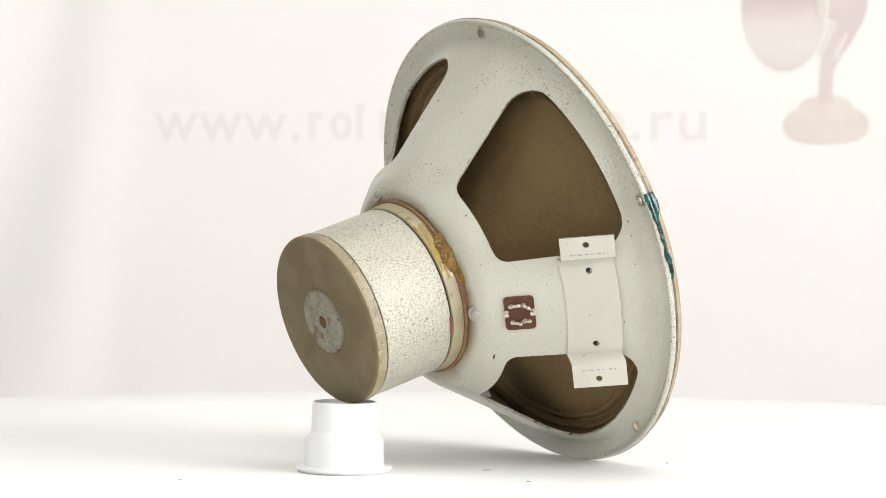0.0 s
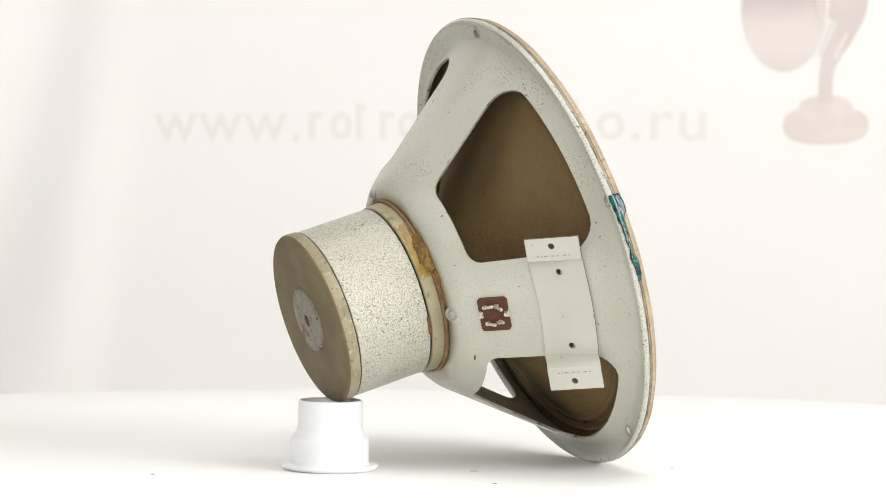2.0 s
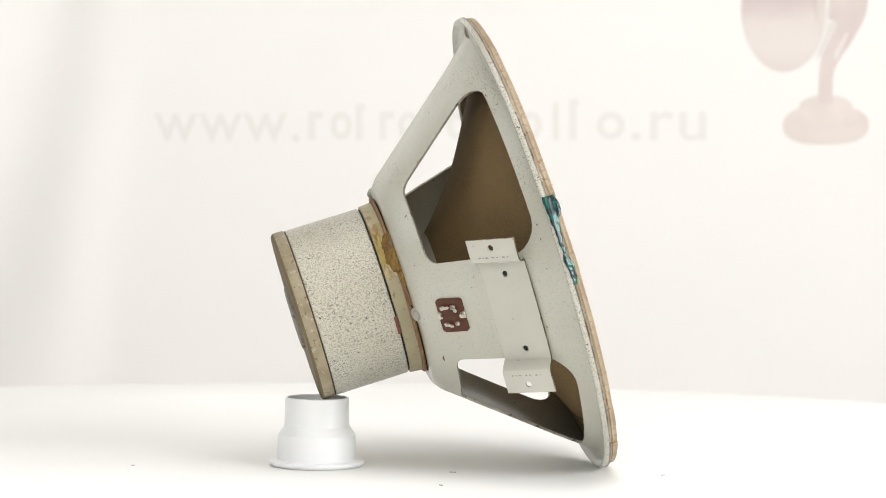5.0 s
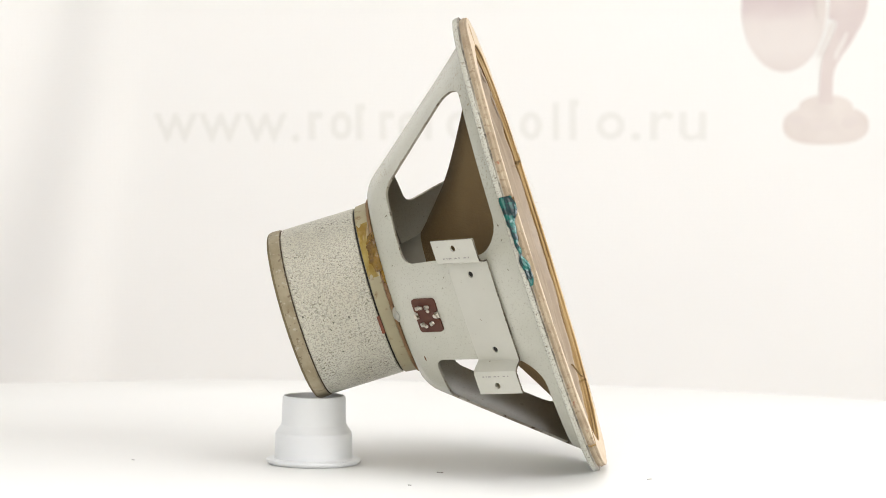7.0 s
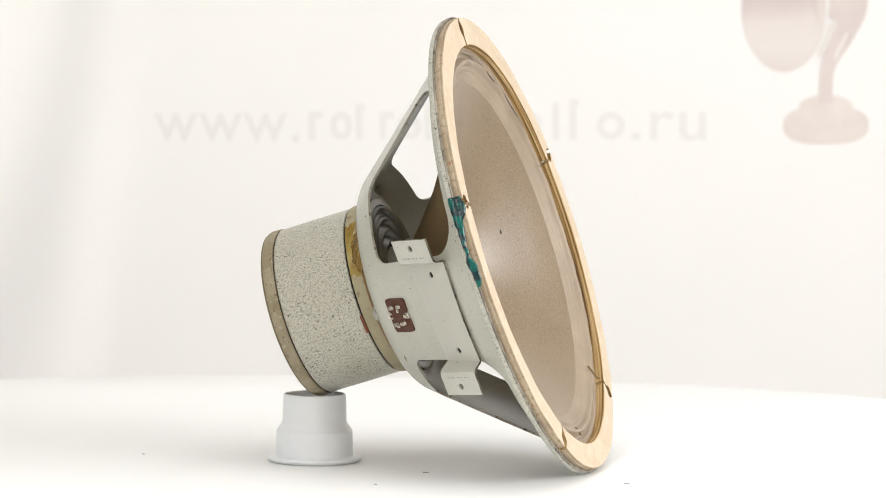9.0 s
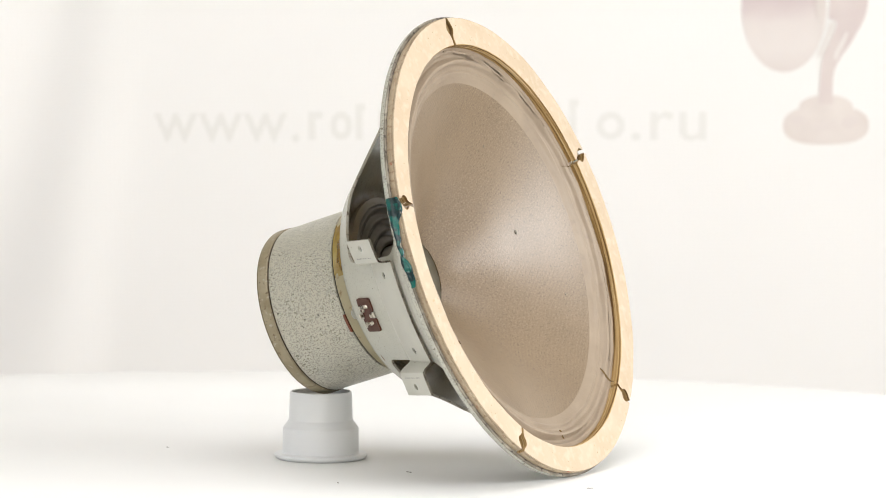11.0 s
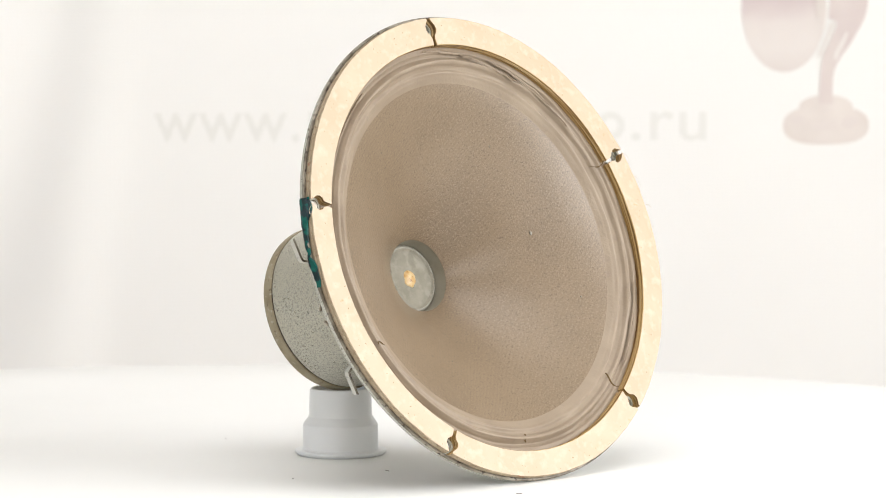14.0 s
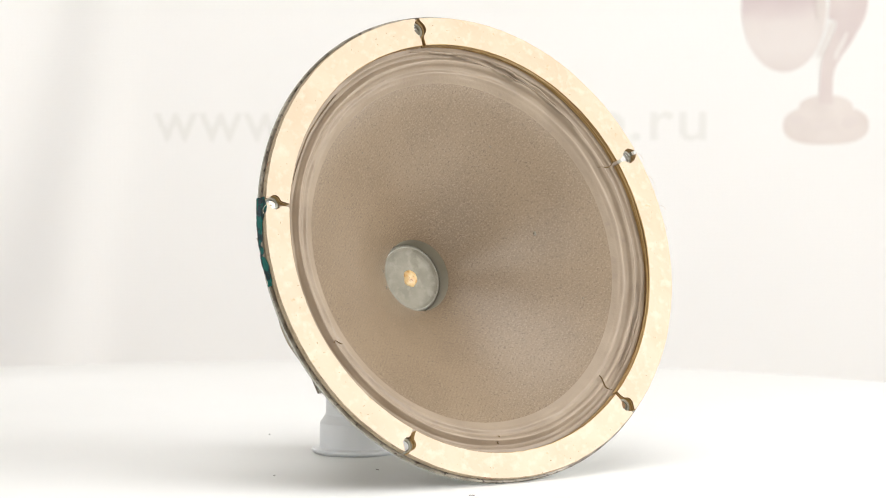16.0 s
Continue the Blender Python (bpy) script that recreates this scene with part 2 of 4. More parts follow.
def layered_edge():
    """Edge of the gasket: strips of brown card glued on one another."""
    m = bpy.data.materials.new("layered_card_edge")
    m.use_nodes = True
    n, link = m.node_tree.nodes, m.node_tree.links.new
    co = n.new("ShaderNodeTexCoord").outputs["Object"]
    mp = n.new("ShaderNodeMapping")
    mp.inputs["Scale"].default_value = (6, 6, 520)
    link(co, mp.inputs["Vector"])
    t = n.new("ShaderNodeTexNoise")
    t.inputs["Scale"].default_value, t.inputs["Detail"].default_value = 1.6, 3
    link(mp.outputs["Vector"], t.inputs["Vector"])
    r = n.new("ShaderNodeValToRGB")
    e = r.color_ramp.elements
    e[0].position, e[0].color = 0.36, (0.115, 0.058, 0.018, 1)
    e[1].position, e[1].color = 0.66, (0.60, 0.45, 0.25, 1)
    e.new(0.5).color = (0.38, 0.24, 0.085, 1)
    link(t.outputs["Fac"], r.inputs["Fac"])
    b = n["Principled BSDF"]
    link(r.outputs["Color"], b.inputs["Base Color"])
    b.inputs["Roughness"].default_value = 0.6
    bp = n.new("ShaderNodeBump")
    bp.inputs["Strength"].default_value, bp.inputs["Distance"].default_value = 0.5, 0.0006
    link(t.outputs["Fac"], bp.inputs["Height"])
    link(bp.outputs["Normal"], b.inputs["Normal"])
    return m


M_LAYER = layered_edge()
M_OUTER = mat("soiled_card_edge", (0.44, 0.355, 0.245), 0.7, mottle=((0.33, 0.25, 0.165), 60), spots=[((0.28, 0.20, 0.125), 420, 0.56, 0.68, 5), ((0.32, 0.13, 0.07), 90, 0.66, 0.70, 5)], bump=[(400, 0.4, 0.4)])


def cloth():
    """White net cloth: fine upright ribs and a fine weave."""
    m = bpy.data.materials.new("white_ribbed_cloth")
    m.use_nodes = True
    n, link = m.node_tree.nodes, m.node_tree.links.new
    co = n.new("ShaderNodeTexCoord").outputs["Object"]
    w = n.new("ShaderNodeTexWave")
    w.wave_type, w.bands_direction = "BANDS", "X"
    w.inputs["Scale"].default_value, w.inputs["Distortion"].default_value = 62, 0.6
    link(co, w.inputs["Vector"])
    w2 = n.new("ShaderNodeTexWave")
    w2.wave_type, w2.bands_direction = "BANDS", "Z"
    w2.inputs["Scale"].default_value, w2.inputs["Distortion"].default_value = 75, 0.6
    link(co, w2.inputs["Vector"])
    s = n.new("ShaderNodeTexNoise")
    s.inputs["Scale"].default_value, s.inputs["Detail"].default_value = 4, 3
    link(co, s.inputs["Vector"])
    x = n.new("ShaderNodeMix")
    x.data_type = "RGBA"
    x.inputs["A"].default_value, x.inputs["B"].default_value = (0.81, 0.805, 0.79, 1), (0.84, 0.833, 0.82, 1)
    link(s.outputs["Fac"], x.inputs["Factor"])
    b = n["Principled BSDF"]
    link(x.outputs["Result"], b.inputs["Base Color"])
    b.inputs["Roughness"].default_value = 0.9
    add = n.new("ShaderNodeMath")
    link(w.outputs["Fac"], add.inputs[0])
    link(w2.outputs["Fac"], add.inputs[1])
    bp = n.new("ShaderNodeBump")
    bp.inputs["Strength"].default_value, bp.inputs["Distance"].default_value = 0.15, 0.0012
    link(add.outputs["Value"], bp.inputs["Height"])
    link(bp.outputs["Normal"], b.inputs["Normal"])
    return m


M_CLOTH = cloth()

# ---------------------------------------------------------------- mesh helpers
MM = 0.001


def finish(ob, angle=35):
    me = ob.data
    for p in me.polygons:
        p.use_smooth = True
    me.set_sharp_from_angle(angle=radians(angle))
    return ob


def part(name, bm, material, parent=None, label="", m=None, angle=35):
    """Links a bmesh as one mesh object, under a thing or a part."""
    me = bpy.data.meshes.new(name)
    bm.to_mesh(me)
    bm.free()
    for x in material if isinstance(material, (list, tuple)) else [material]:
        me.materials.append(x)
    ob = new(name, me)
    if parent:
        ob.parent = parent
    if m:
        ob.matrix_basis = m
    if label:
        ob["label"] = label
    return finish(ob, angle)


def bake(ob, angle=35):
    """Works the modifiers into the mesh."""
    bpy.context.view_layer.update()
    me = bpy.data.meshes.new_from_object(ob.evaluated_get(bpy.context.evaluated_depsgraph_get()))
    ob.modifiers.clear()
    ob.data = me
    return finish(ob, angle)


def cut(ob, bm):
    """Takes the solids of bm, given in the space of ob, out of ob."""
    tool = part("cutter", bm, M_DARK, m=ob.matrix_world.copy())
    bpy.context.view_layer.update()
    tool.matrix_world = ob.matrix_world
    mod = ob.modifiers.new("cut", "BOOLEAN")
    mod.operation, mod.object, mod.solver = "DIFFERENCE", tool, "EXACT"
    bake(ob)
    bpy.data.objects.remove(tool)
    return ob


def turned(profile, n=128, bm=None, closed=False, start=0.0, sweep=360.0, mats=None):
    """A surface turned round the z axis from (z, r) in millimetres."""
    bm = bm or bmesh.new()
    full = sweep >= 360
    rings = []
    for k in range(n if full else n + 1):
        f = radians(start + sweep * k / n)
        rings.append([bm.verts.new((r * MM * math.cos(f), r * MM * math.sin(f), z * MM)) for z, r in profile])
    count = len(profile)
    for k in range(n):
        a, b = rings[k], rings[(k + 1) % len(rings)]
        for i in range(count if closed else count - 1):
            j = (i + 1) % count
            face = bm.faces.new((a[i], b[i], b[j], a[j]))
            if mats:
                face.material_index = mats[i]
    bmesh.ops.remove_doubles(bm, verts=bm.verts, dist=2e-6)
    bmesh.ops.dissolve_degenerate(bm, edges=bm.edges, dist=1e-6)
    bmesh.ops.recalc_face_normals(bm, faces=bm.faces)
    return bm


def rounded_box(w, d, h, bevel, m=Matrix(), bm=None, seg=2):
    bm = bm or bmesh.new()
    made = bmesh.ops.create_cube(bm, size=1, matrix=m @ Matrix.Diagonal((w, d, h, 1)))
    edges = list({e for v in made["verts"] for e in v.link_edges})
    if bevel:
        bmesh.ops.bevel(bm, geom=edges, offset=bevel, segments=seg, affect="EDGES")
    return bm


def rod(r, h, m=Matrix(), bm=None, seg=20):
    bm = bm or bmesh.new()
    bmesh.ops.create_cone(bm, cap_ends=True, segments=seg, radius1=r, radius2=r, depth=h, matrix=m)
    return bm


# ---------------------------------------------------------------- room
def slab(name, lo, hi, material, holes=(), axis=0):
    """A wall, floor or ceiling slab; holes are boxes that go through it."""
    size = [b - a for a, b in zip(lo, hi)]
    mid = [(a + b) / 2 for a, b in zip(lo, hi)]
    ob = part(name, rounded_box(*size, 0, Matrix.Translation(mid)), material)
    for a, b in holes:
        c = [(p + q) / 2 for p, q in zip(a, b)]
        cut(ob, rounded_box(*[q - p for p, q in zip(a, b)], 0, Matrix.Translation(c)))
    return tagged(ob, kind="structure")


FZ, TZ = -0.78, 1.75
slab("floor", (-2.6, -3.7, FZ - 0.1), (2.6, 2.1, FZ), M_FLOOR)["label"] = "pale wooden floor of the room"
# the ceiling opening is added only for the overhead fill lamp
slab("ceiling", (-2.6, -3.7, TZ), (2.6, 2.1, TZ + 0.1), M_WALL, [((-0.9, -1.35, TZ - 0.1), (0.9, 0.25, TZ + 0.2))])["label"] = "beige painted ceiling with an added unseen opening for overhead fill"
slab("wall_north", (-2.4, 1.8, FZ), (2.4, 2.0, TZ), M_WALL)["label"] = "beige painted wall behind the cloth"
slab("wall_south", (-2.4, -3.6, FZ), (2.4, -3.4, TZ), M_WALL, [((-1.4, -3.7, 0.85), (0.6, -3.3, 1.7))])["label"] = "beige painted wall with a wide window opening"
slab("wall_east", (2.4, -3.6, FZ), (2.6, 2.0, TZ), M_WALL, [((2.3, -2.4, 0.25), (2.7, 0.0, 1.6))])["label"] = "beige painted wall with an unseen window opening"
# west opening is added to hold the left fill lamp
slab("wall_west", (-2.6, -3.6, FZ), (-2.4, 2.0, TZ), M_WALL, [((-2.7, -1.6, 0.3), (-2.3, 0.4, 1.55))])["label"] = "beige painted wall with an unseen window opening"

# ---------------------------------------------------------------- cloth backdrop with its print
BY = 1.30


def smooth(a, b, x):
    k = min(1, max(0, (x - a) / (b - a)))
    return k * k * (3 - 2 * k)


def fold(x, z):
    """How far the cloth hangs forward of its plane."""
    side = smooth(-0.30, -0.40, x)
    lean = x - 0.32 * (z - 0.1)
    a = 0.0085 * math.sin((lean + 0.426) * 30) * side
    return -a - 0.012 * smooth(-0.42, -0.75, x) + 0.012 * math.sin(x * 9) * smooth(-0.5, -0.9, x)


def backdrop():
    bm = bmesh.new()
    nx, nz = 220, 60
    grid = []
    for i in range(nx + 1):
        x = -1.5 + 3.0 * i / nx
        col = []
        for j in range(nz + 1):
            z = FZ + 0.004 + (1.70 - FZ) * j / nz
            col.append(bm.verts.new((x, BY + fold(x, z) + 0.0012, z)))
        grid.append(col)
    for i in range(nx):
        for j in range(nz):
            bm.faces.new((grid[i][j], grid[i + 1][j], grid[i + 1][j + 1], grid[i][j + 1]))
    ob = part("backdrop", bm, M_CLOTH, angle=80)
    mod = ob.modifiers.new("thick", "SOLIDIFY")
    mod.thickness, mod.offset = 0.0012, 0
    bake(ob, 80)
    return tagged(ob, "white net cloth hung behind the table, printed in pale grey", "cloth backdrop", kind="structure")


cloth_ob = backdrop()


def flat_shape(points, y):
    bm = bmesh.new()
    face = bm.faces.new([bm.verts.new((x, y, z)) for x, z in points])
    made = bmesh.ops.extrude_face_region(bm, geom=[face])
    bmesh.ops.translate(bm, verts=[v for v in made["geom"] if isinstance(v, bmesh.types.BMVert)], vec=(0, 0.0006, 0))
    bmesh.ops.recalc_face_normals(bm, faces=bm.faces)
    return bm


def ellipse(cx, cz, rx, rz, a0=0, a1=360, n=40):
    return [(cx + rx * math.cos(radians(a0 + (a1 - a0) * k / n)), cz + rz * math.sin(radians(a0 + (a1 - a0) * k / n))) for k in range(n if a1 - a0 >= 360 else n + 1)]


def lettering(words, x, z, width, lean):
    cu = bpy.data.curves.new("lettering", "FONT")
    cu.body, cu.size, cu.extrude, cu.offset = words, 0.064, 0.0001, 0.0006
    cu.space_character = 1.08
    ob = new("lettering", cu)
    bpy.context.view_layer.update()
    me = bpy.data.meshes.new_from_object(ob.evaluated_get(bpy.context.evaluated_depsgraph_get()))
    bpy.data.objects.remove(ob)
    xs = [v.co.x for v in me.vertices]
    k = width / (max(xs) - min(xs))
    me.transform(Matrix.Diagonal((k, 1, 1, 1)) @ Matrix.Translation((-min(xs), 0, 0)))
    me.materials.clear()
    me.materials.append(M_INK)
    ob = new("lettering", me)
    ob.parent = cloth_ob
    ob.matrix_basis = Matrix.Translation((x, BY + 0.0003, z)) @ Euler((radians(90), radians(lean), 0)).to_matrix().to_4x4()
    ob["label"] = "faint grey printed letters"
    return ob


PX = 0.0005936


def sx(u):
    """Across the print: its own measure to metres."""
    return 0.0058 + (u - 784) * PX


def sz(v, u=784):
    return 0.0853 + (441 - v) * PX - (u - 784) * PX * 0.0102


lettering("www.", sx(274), sz(250, 275), (532 - 274) * PX, 0.6)
lettering(".ru", sx(1119), sz(247, 1180), (1252 - 1119) * PX, 0.6)
# the name between them: one plain bar to a letter
for u0, u1, tall in ((548, 574, 0), (586, 626, 0), (632, 664, 14), (674, 700, 0), (706, 748, 0), (754, 784, 14), (792, 832, 0), (838, 880, 0),
                     (922, 962, 0), (980, 992, 16), (1010, 1050, 22), (1058, 1108, 0)):
    z0, z1 = sz(248, u0), sz(198 - tall, u0)
    x0, x1 = sx(u0), sx(u1)
    xm, zm, w = (x0 + x1) / 2, (z0 + z1) / 2, 0.0072
    if x1 - x0 > 0.022 and tall == 0:
        # a hollow rounded block
        bm = bmesh.new()
        outer = ellipse(xm, zm, (x1 - x0) / 2, (z1 - z0) / 2, n=28)
        inner = ellipse(xm, zm, (x1 - x0) / 2 - w, (z1 - z0) / 2 - w, n=28)
        for k in range(28):
            q = [outer[k], outer[(k + 1) % 28], inner[(k + 1) % 28], inner[k]]
            bm.faces.new([bm.verts.new((x, BY + 0.0002, z)) for x, z in q])
        bmesh.ops.remove_doubles(bm, verts=bm.verts, dist=1e-5)
    else:
        arm = x1 if tall == 0 else min(x1, x0 + w * 1.4)
        bm = flat_shape([(x0, z0), (x0 + w, z0), (x0 + w, z1 - w), (arm, z1 - w), (arm, z1), (x0, z1)], BY + 0.0002)
    part("printed_bar", bm, M_INK, cloth_ob, "faint grey printed bar")

# printed picture: a round bell on a bent neck and a stepped foot
def bell_print(z_low, z_high):
    """Ink of the bell: beige below, running softly into mauve above."""
    m = bpy.data.materials.new("mauve_to_beige_print")
    m.use_nodes = True
    n, link = m.node_tree.nodes, m.node_tree.links.new
    co = n.new("ShaderNodeTexCoord").outputs["Object"]
    xyz = n.new("ShaderNodeSeparateXYZ")
    link(co, xyz.inputs["Vector"])
    rng = n.new("ShaderNodeMapRange")
    rng.inputs["From Min"].default_value, rng.inputs["From Max"].default_value = z_low, z_high
    rng.inputs["To Max"].default_value = 0.8
    link(xyz.outputs["Z"], rng.inputs["Value"])
    t = n.new("ShaderNodeTexNoise")
    t.inputs["Scale"].default_value, t.inputs["Detail"].default_value = 16, 3
    link(co, t.inputs["Vector"])
    add = n.new("ShaderNodeMath")
    add.operation = "MULTIPLY_ADD"
    add.inputs[1].default_value = 0.35
    link(t.outputs["Fac"], add.inputs[0])
    link(rng.outputs["Result"], add.inputs[2])
    r = n.new("ShaderNodeValToRGB")
    e = r.color_ramp.elements
    e[0].position, e[0].color = 0.15, (0.66, 0.60, 0.575, 1)
    e[1].position, e[1].color = 1.0, (0.585, 0.50, 0.505, 1)
    e.new(0.45).color = (0.72, 0.67, 0.645, 1)
    e.new(0.72).color = (0.70, 0.645, 0.62, 1)
    e.new(0.88).color = (0.625, 0.545, 0.54, 1)
    link(add.outputs["Value"], r.inputs["Fac"])
    b = n["Principled BSDF"]
    link(r.outputs["Color"], b.inputs["Base Color"])
    b.inputs["Roughness"].default_value = 0.9
    return m


part("printed_bell", flat_shape(ellipse(sx(1391), sz(18, 1391), 75 * PX, 110 * PX), BY + 0.0002), bell_print(sz(130, 1391), sz(0, 1391)), cloth_ob, "pale mauve printed bell shape fading to beige")
def band(rows, y):
    """A printed shape given as rows (height, left edge, right edge) in the print's own measure."""
    right = [(sx(u1), sz(v, u1)) for v, u0, u1 in rows]
    left = [(sx(u0), sz(v, u0)) for v, u0, u1 in rows]
    return flat_shape(right + left[::-1], y)


part("printed_neck", band([(184, 1451, 1477), (165, 1452, 1476), (140, 1454, 1477), (126, 1455, 1479), (112, 1457, 1485), (98, 1460, 1494), (84, 1466, 1504), (70, 1473, 1513), (56, 1480, 1521),
                           (44, 1484, 1528), (37, 1482, 1531), (34, 1470, 1533), (16, 1471, 1538), (0, 1472, 1540), (-30, 1474, 1541)], BY - 0.0004), M_HORN, cloth_ob, "pale mauve printed neck shape")
part("printed_gleam", band([(106, 1479, 1483), (92, 1481, 1489), (78, 1489, 1497), (62, 1498, 1503), (56, 1501, 1503)], BY - 0.0012), M_HORN3, cloth_ob, "pale printed gleam on the neck")
part("printed_gleam", band([(100, 1449, 1455), (80, 1457, 1464), (60, 1466, 1474), (40, 1471, 1483)], BY - 0.0012), M_HORN3, cloth_ob, "pale printed gleam beside the neck")
part("printed_scroll", flat_shape(ellipse(sx(1456), sz(12, 1456), 9 * PX, 24 * PX), BY - 0.0012), M_HORN2, cloth_ob, "pale printed scroll shape")
part("printed_foot", flat_shape(ellipse(sx(1464), sz(190, 1464), 48 * PX, 22 * PX), BY - 0.0002), M_HORN2, cloth_ob, "pale beige printed foot shape")
part("printed_foot", flat_shape([(sx(1464) + 76 * PX * math.copysign(abs(math.cos(radians(a))) ** 0.75, math.cos(radians(a))), sz(222, 1464) + 34 * PX * math.copysign(abs(math.sin(radians(a))) ** 0.8, math.sin(radians(a)))) for a in range(0, 360, 6)], BY), M_HORN2, cloth_ob, "pale beige printed foot shape")
for px, py, pw, ph in ((1414, 212, 13, 9), (1506, 217, 15, 11), (1462, 222, 22, 8)):
    part("printed_spot", flat_shape(ellipse(sx(px), sz(py, px), pw * PX, ph * PX), BY - 0.0003), M_SPOT, cloth_ob, "faded mauve printed spot")

# ---------------------------------------------------------------- round table that turns
# the turning sheet lies a little out of level
LEVEL = Vector((0, 0, 1)).rotation_difference(Vector((0.0235, 0.0045, 1)).normalized()).to_matrix().to_4x4()
LEVEL.translation = (0, 0, -0.00105)


def round_table():
    base = tagged(new("round_table"), "round white-covered table turning slowly under the loudspeaker", "table")
    at = Matrix.Translation((0.030, -0.140, 0))
    R = 718
    prof = [(0, 0), (0, 60), (0, 200), (0, 420), (0, 600), (0, R - 5), (-1.2, R - 1.2), (-5, R), (-24, R), (-27, R - 4), (-27, 0)]
    part("tabletop", turned(prof, 160), M_TABLE, base, "white sheet-covered round tabletop", LEVEL @ at)
    z0, z1 = FZ * 1000, -26
    part("pedestal", turned([(z1, 0), (z1, 90), (z1 - 30, 60), (z0 + 60, 55), (z0 + 25, 240), (z0, 250), (z0, 0)], 48), M_WALL, base, "plain beige pedestal", at)
    for x, y, w, d, a in ((0.030, -0.040, 0.0045, 0.0008, 20), (0.055, -0.105, 0.003, 0.0009, -15), (-0.16, -0.12, 0.0025, 0.0008, 10), (0.15, 0.02, 0.004, 0.0008, 75)):
        bm = rounded_box(w, d, 0.0005, 0.0002, Matrix.Translation((x, y, 0.0002)) @ pose(0, 0, 0, 0, 0, a), seg=1)
        part("scuff", bm, M_MARK, base, "small grey scuff on the sheet", LEVEL)
    return base


table = round_table()


def plastic_cup():
    base = tagged(new("plastic_cup"), "white stepped plastic cap standing mouth up under the magnet", "plastic cap")
    at = LEVEL @ Matrix.Translation((-0.0610, -0.0555, 0))
    wall = [(44.0, 19.0), (44.6, 19.5), (44.2, 20.3), (42, 20.6), (26.8, 21.0), (25.8, 21.3), (21.2, 24.5), (20.4, 24.9), (18, 25.0), (4.8, 25.3), (3.9, 25.8),
            (3.8, 29.8), (3.2, 30.6), (2.2, 30.7), (1.3, 30.0), (0.4, 28.8), (0, 27.8), (0, 22), (3, 21.5), (10, 21.3), (19, 21.2), (26, 19.2), (41, 18.7)]
    part("body", turned(wall, 96, closed=True), M_CUP, base, "", at, 18)
    part("inner_floor", turned([(33, 0), (33, 18.9), (31.8, 18.95), (31.8, 0)], 64), M_CUP, base, "", at)
    return base


cup = plastic_cup()

# ---------------------------------------------------------------- loudspeaker, in the space of its axis (z forward)
NRM = Vector((0.8072, 0.51598, 0.28669)).normalized()
E1 = Vector((0, 0, 1)).cross(NRM).normalized()
E2 = NRM.cross(E1)
AX = Matrix((E1, E2, NRM)).transposed().to_4x4()
AX.translation = (0.06182, 0.02406, 0.14311)
MAG = AX @ Matrix.Translation((0, 0.0009, -0.0005))  # the magnet sits a hair off the axis

speaker = tagged(new("loudspeaker"), "old loudspeaker with chipped light-grey metal basket, leaning on plastic cap", "loudspeaker")
SLOPE = 60 / 73


def cone_r(a):
    return 75 + (a + 85) * SLOPE


def polar(r, f, z):
    return (r * MM * math.cos(radians(f)), r * MM * math.sin(radians(f)), z * MM)


def spread(me):
    """The rim is a little wider than round, but for the flat where it stands."""
    for v in me.vertices:
        r = math.hypot(v.co.x, v.co.y)
        if r > 0.136:
            f = math.degrees(math.atan2(v.co.y, v.co.x))
            k = smooth(0.136, 0.148, r) * (1 - 0.25 * math.exp(-((f + 92) / 22) ** 2) + 0.9 * math.exp(-((f - 95) / 55) ** 2) + 1.1 * math.exp(-((f - 5) / 60) ** 2))
            v.co.x *= 1 + 0.0014 * k / r
            v.co.y *= 1 + 0.0014 * k / r


def bent(x, y, z):
    """The rim sits a touch askew on the basket: pushed aside and tilted out of square."""
    k = smooth(0.118, 0.142, math.hypot(x, y))
    return Vector((x - 0.0003 * k, y + 0.0003 * k, z - k * (0.010 * x + 0.004 * y)))


def skew(me):
    for v in me.vertices:
        v.co = bent(*v.co)


def fillet(points, radius, n=7):
    out = []
    m = len(points)
    for i in range(m):
        p0, p, p1 = Vector(points[i - 1]), Vector(points[i]), Vector(points[(i + 1) % m])
        a, b = (p0 - p).normalized(), (p1 - p).normalized()
        half = a.angle(b) / 2
        d = radius[i] / math.tan(half)
        c = p + (a + b).normalized() * radius[i] / math.sin(half)
        s, e = p + a * d - c, p + b * d - c
        for k in range(n + 1):
            v = s.lerp(e, k / n)
            out.append(tuple(c + v.normalized() * radius[i]))
    return out


def window_outline():
    """One opening between two spokes, as (angle from its middle, z), both scaled to the cell from -1 to 1."""
    quad = fillet([(-28.6, 0), (29.2, 0), (66.5, 83.2), (-71.0, 83.2)], (13, 13, 14, 14), 8)
    dense = []
    for i, p in enumerate(quad):
        q = quad[(i + 1) % len(quad)]
        for k in range(6):
            dense.append((p[0] + (q[0] - p[0]) * k / 6, p[1] + (q[1] - p[1]) * k / 6))
    out = []
    for u, v in dense:
        a = -79.3 + v * 0.7725
        out.append((math.degrees(u / cone_r(a)) / 45, (a + 48.25) / 35.75))
    return out


def meet(loop, d):
    best = None
    for i, p in enumerate(loop):
        q = loop[(i + 1) % len(loop)]
        ex, ey = q[0] - p[0], q[1] - p[1]
        det = d[0] * -ey + d[1] * ex
        if abs(det) < 1e-12:
            continue
        s = (p[0] * -ey + p[1] * ex) / det
        k = (d[0] * p[1] - d[1] * p[0]) / det
        if s > 0 and -1e-6 <= k <= 1 + 1e-6:
            best = s if best is None else min(best, s)
    return best


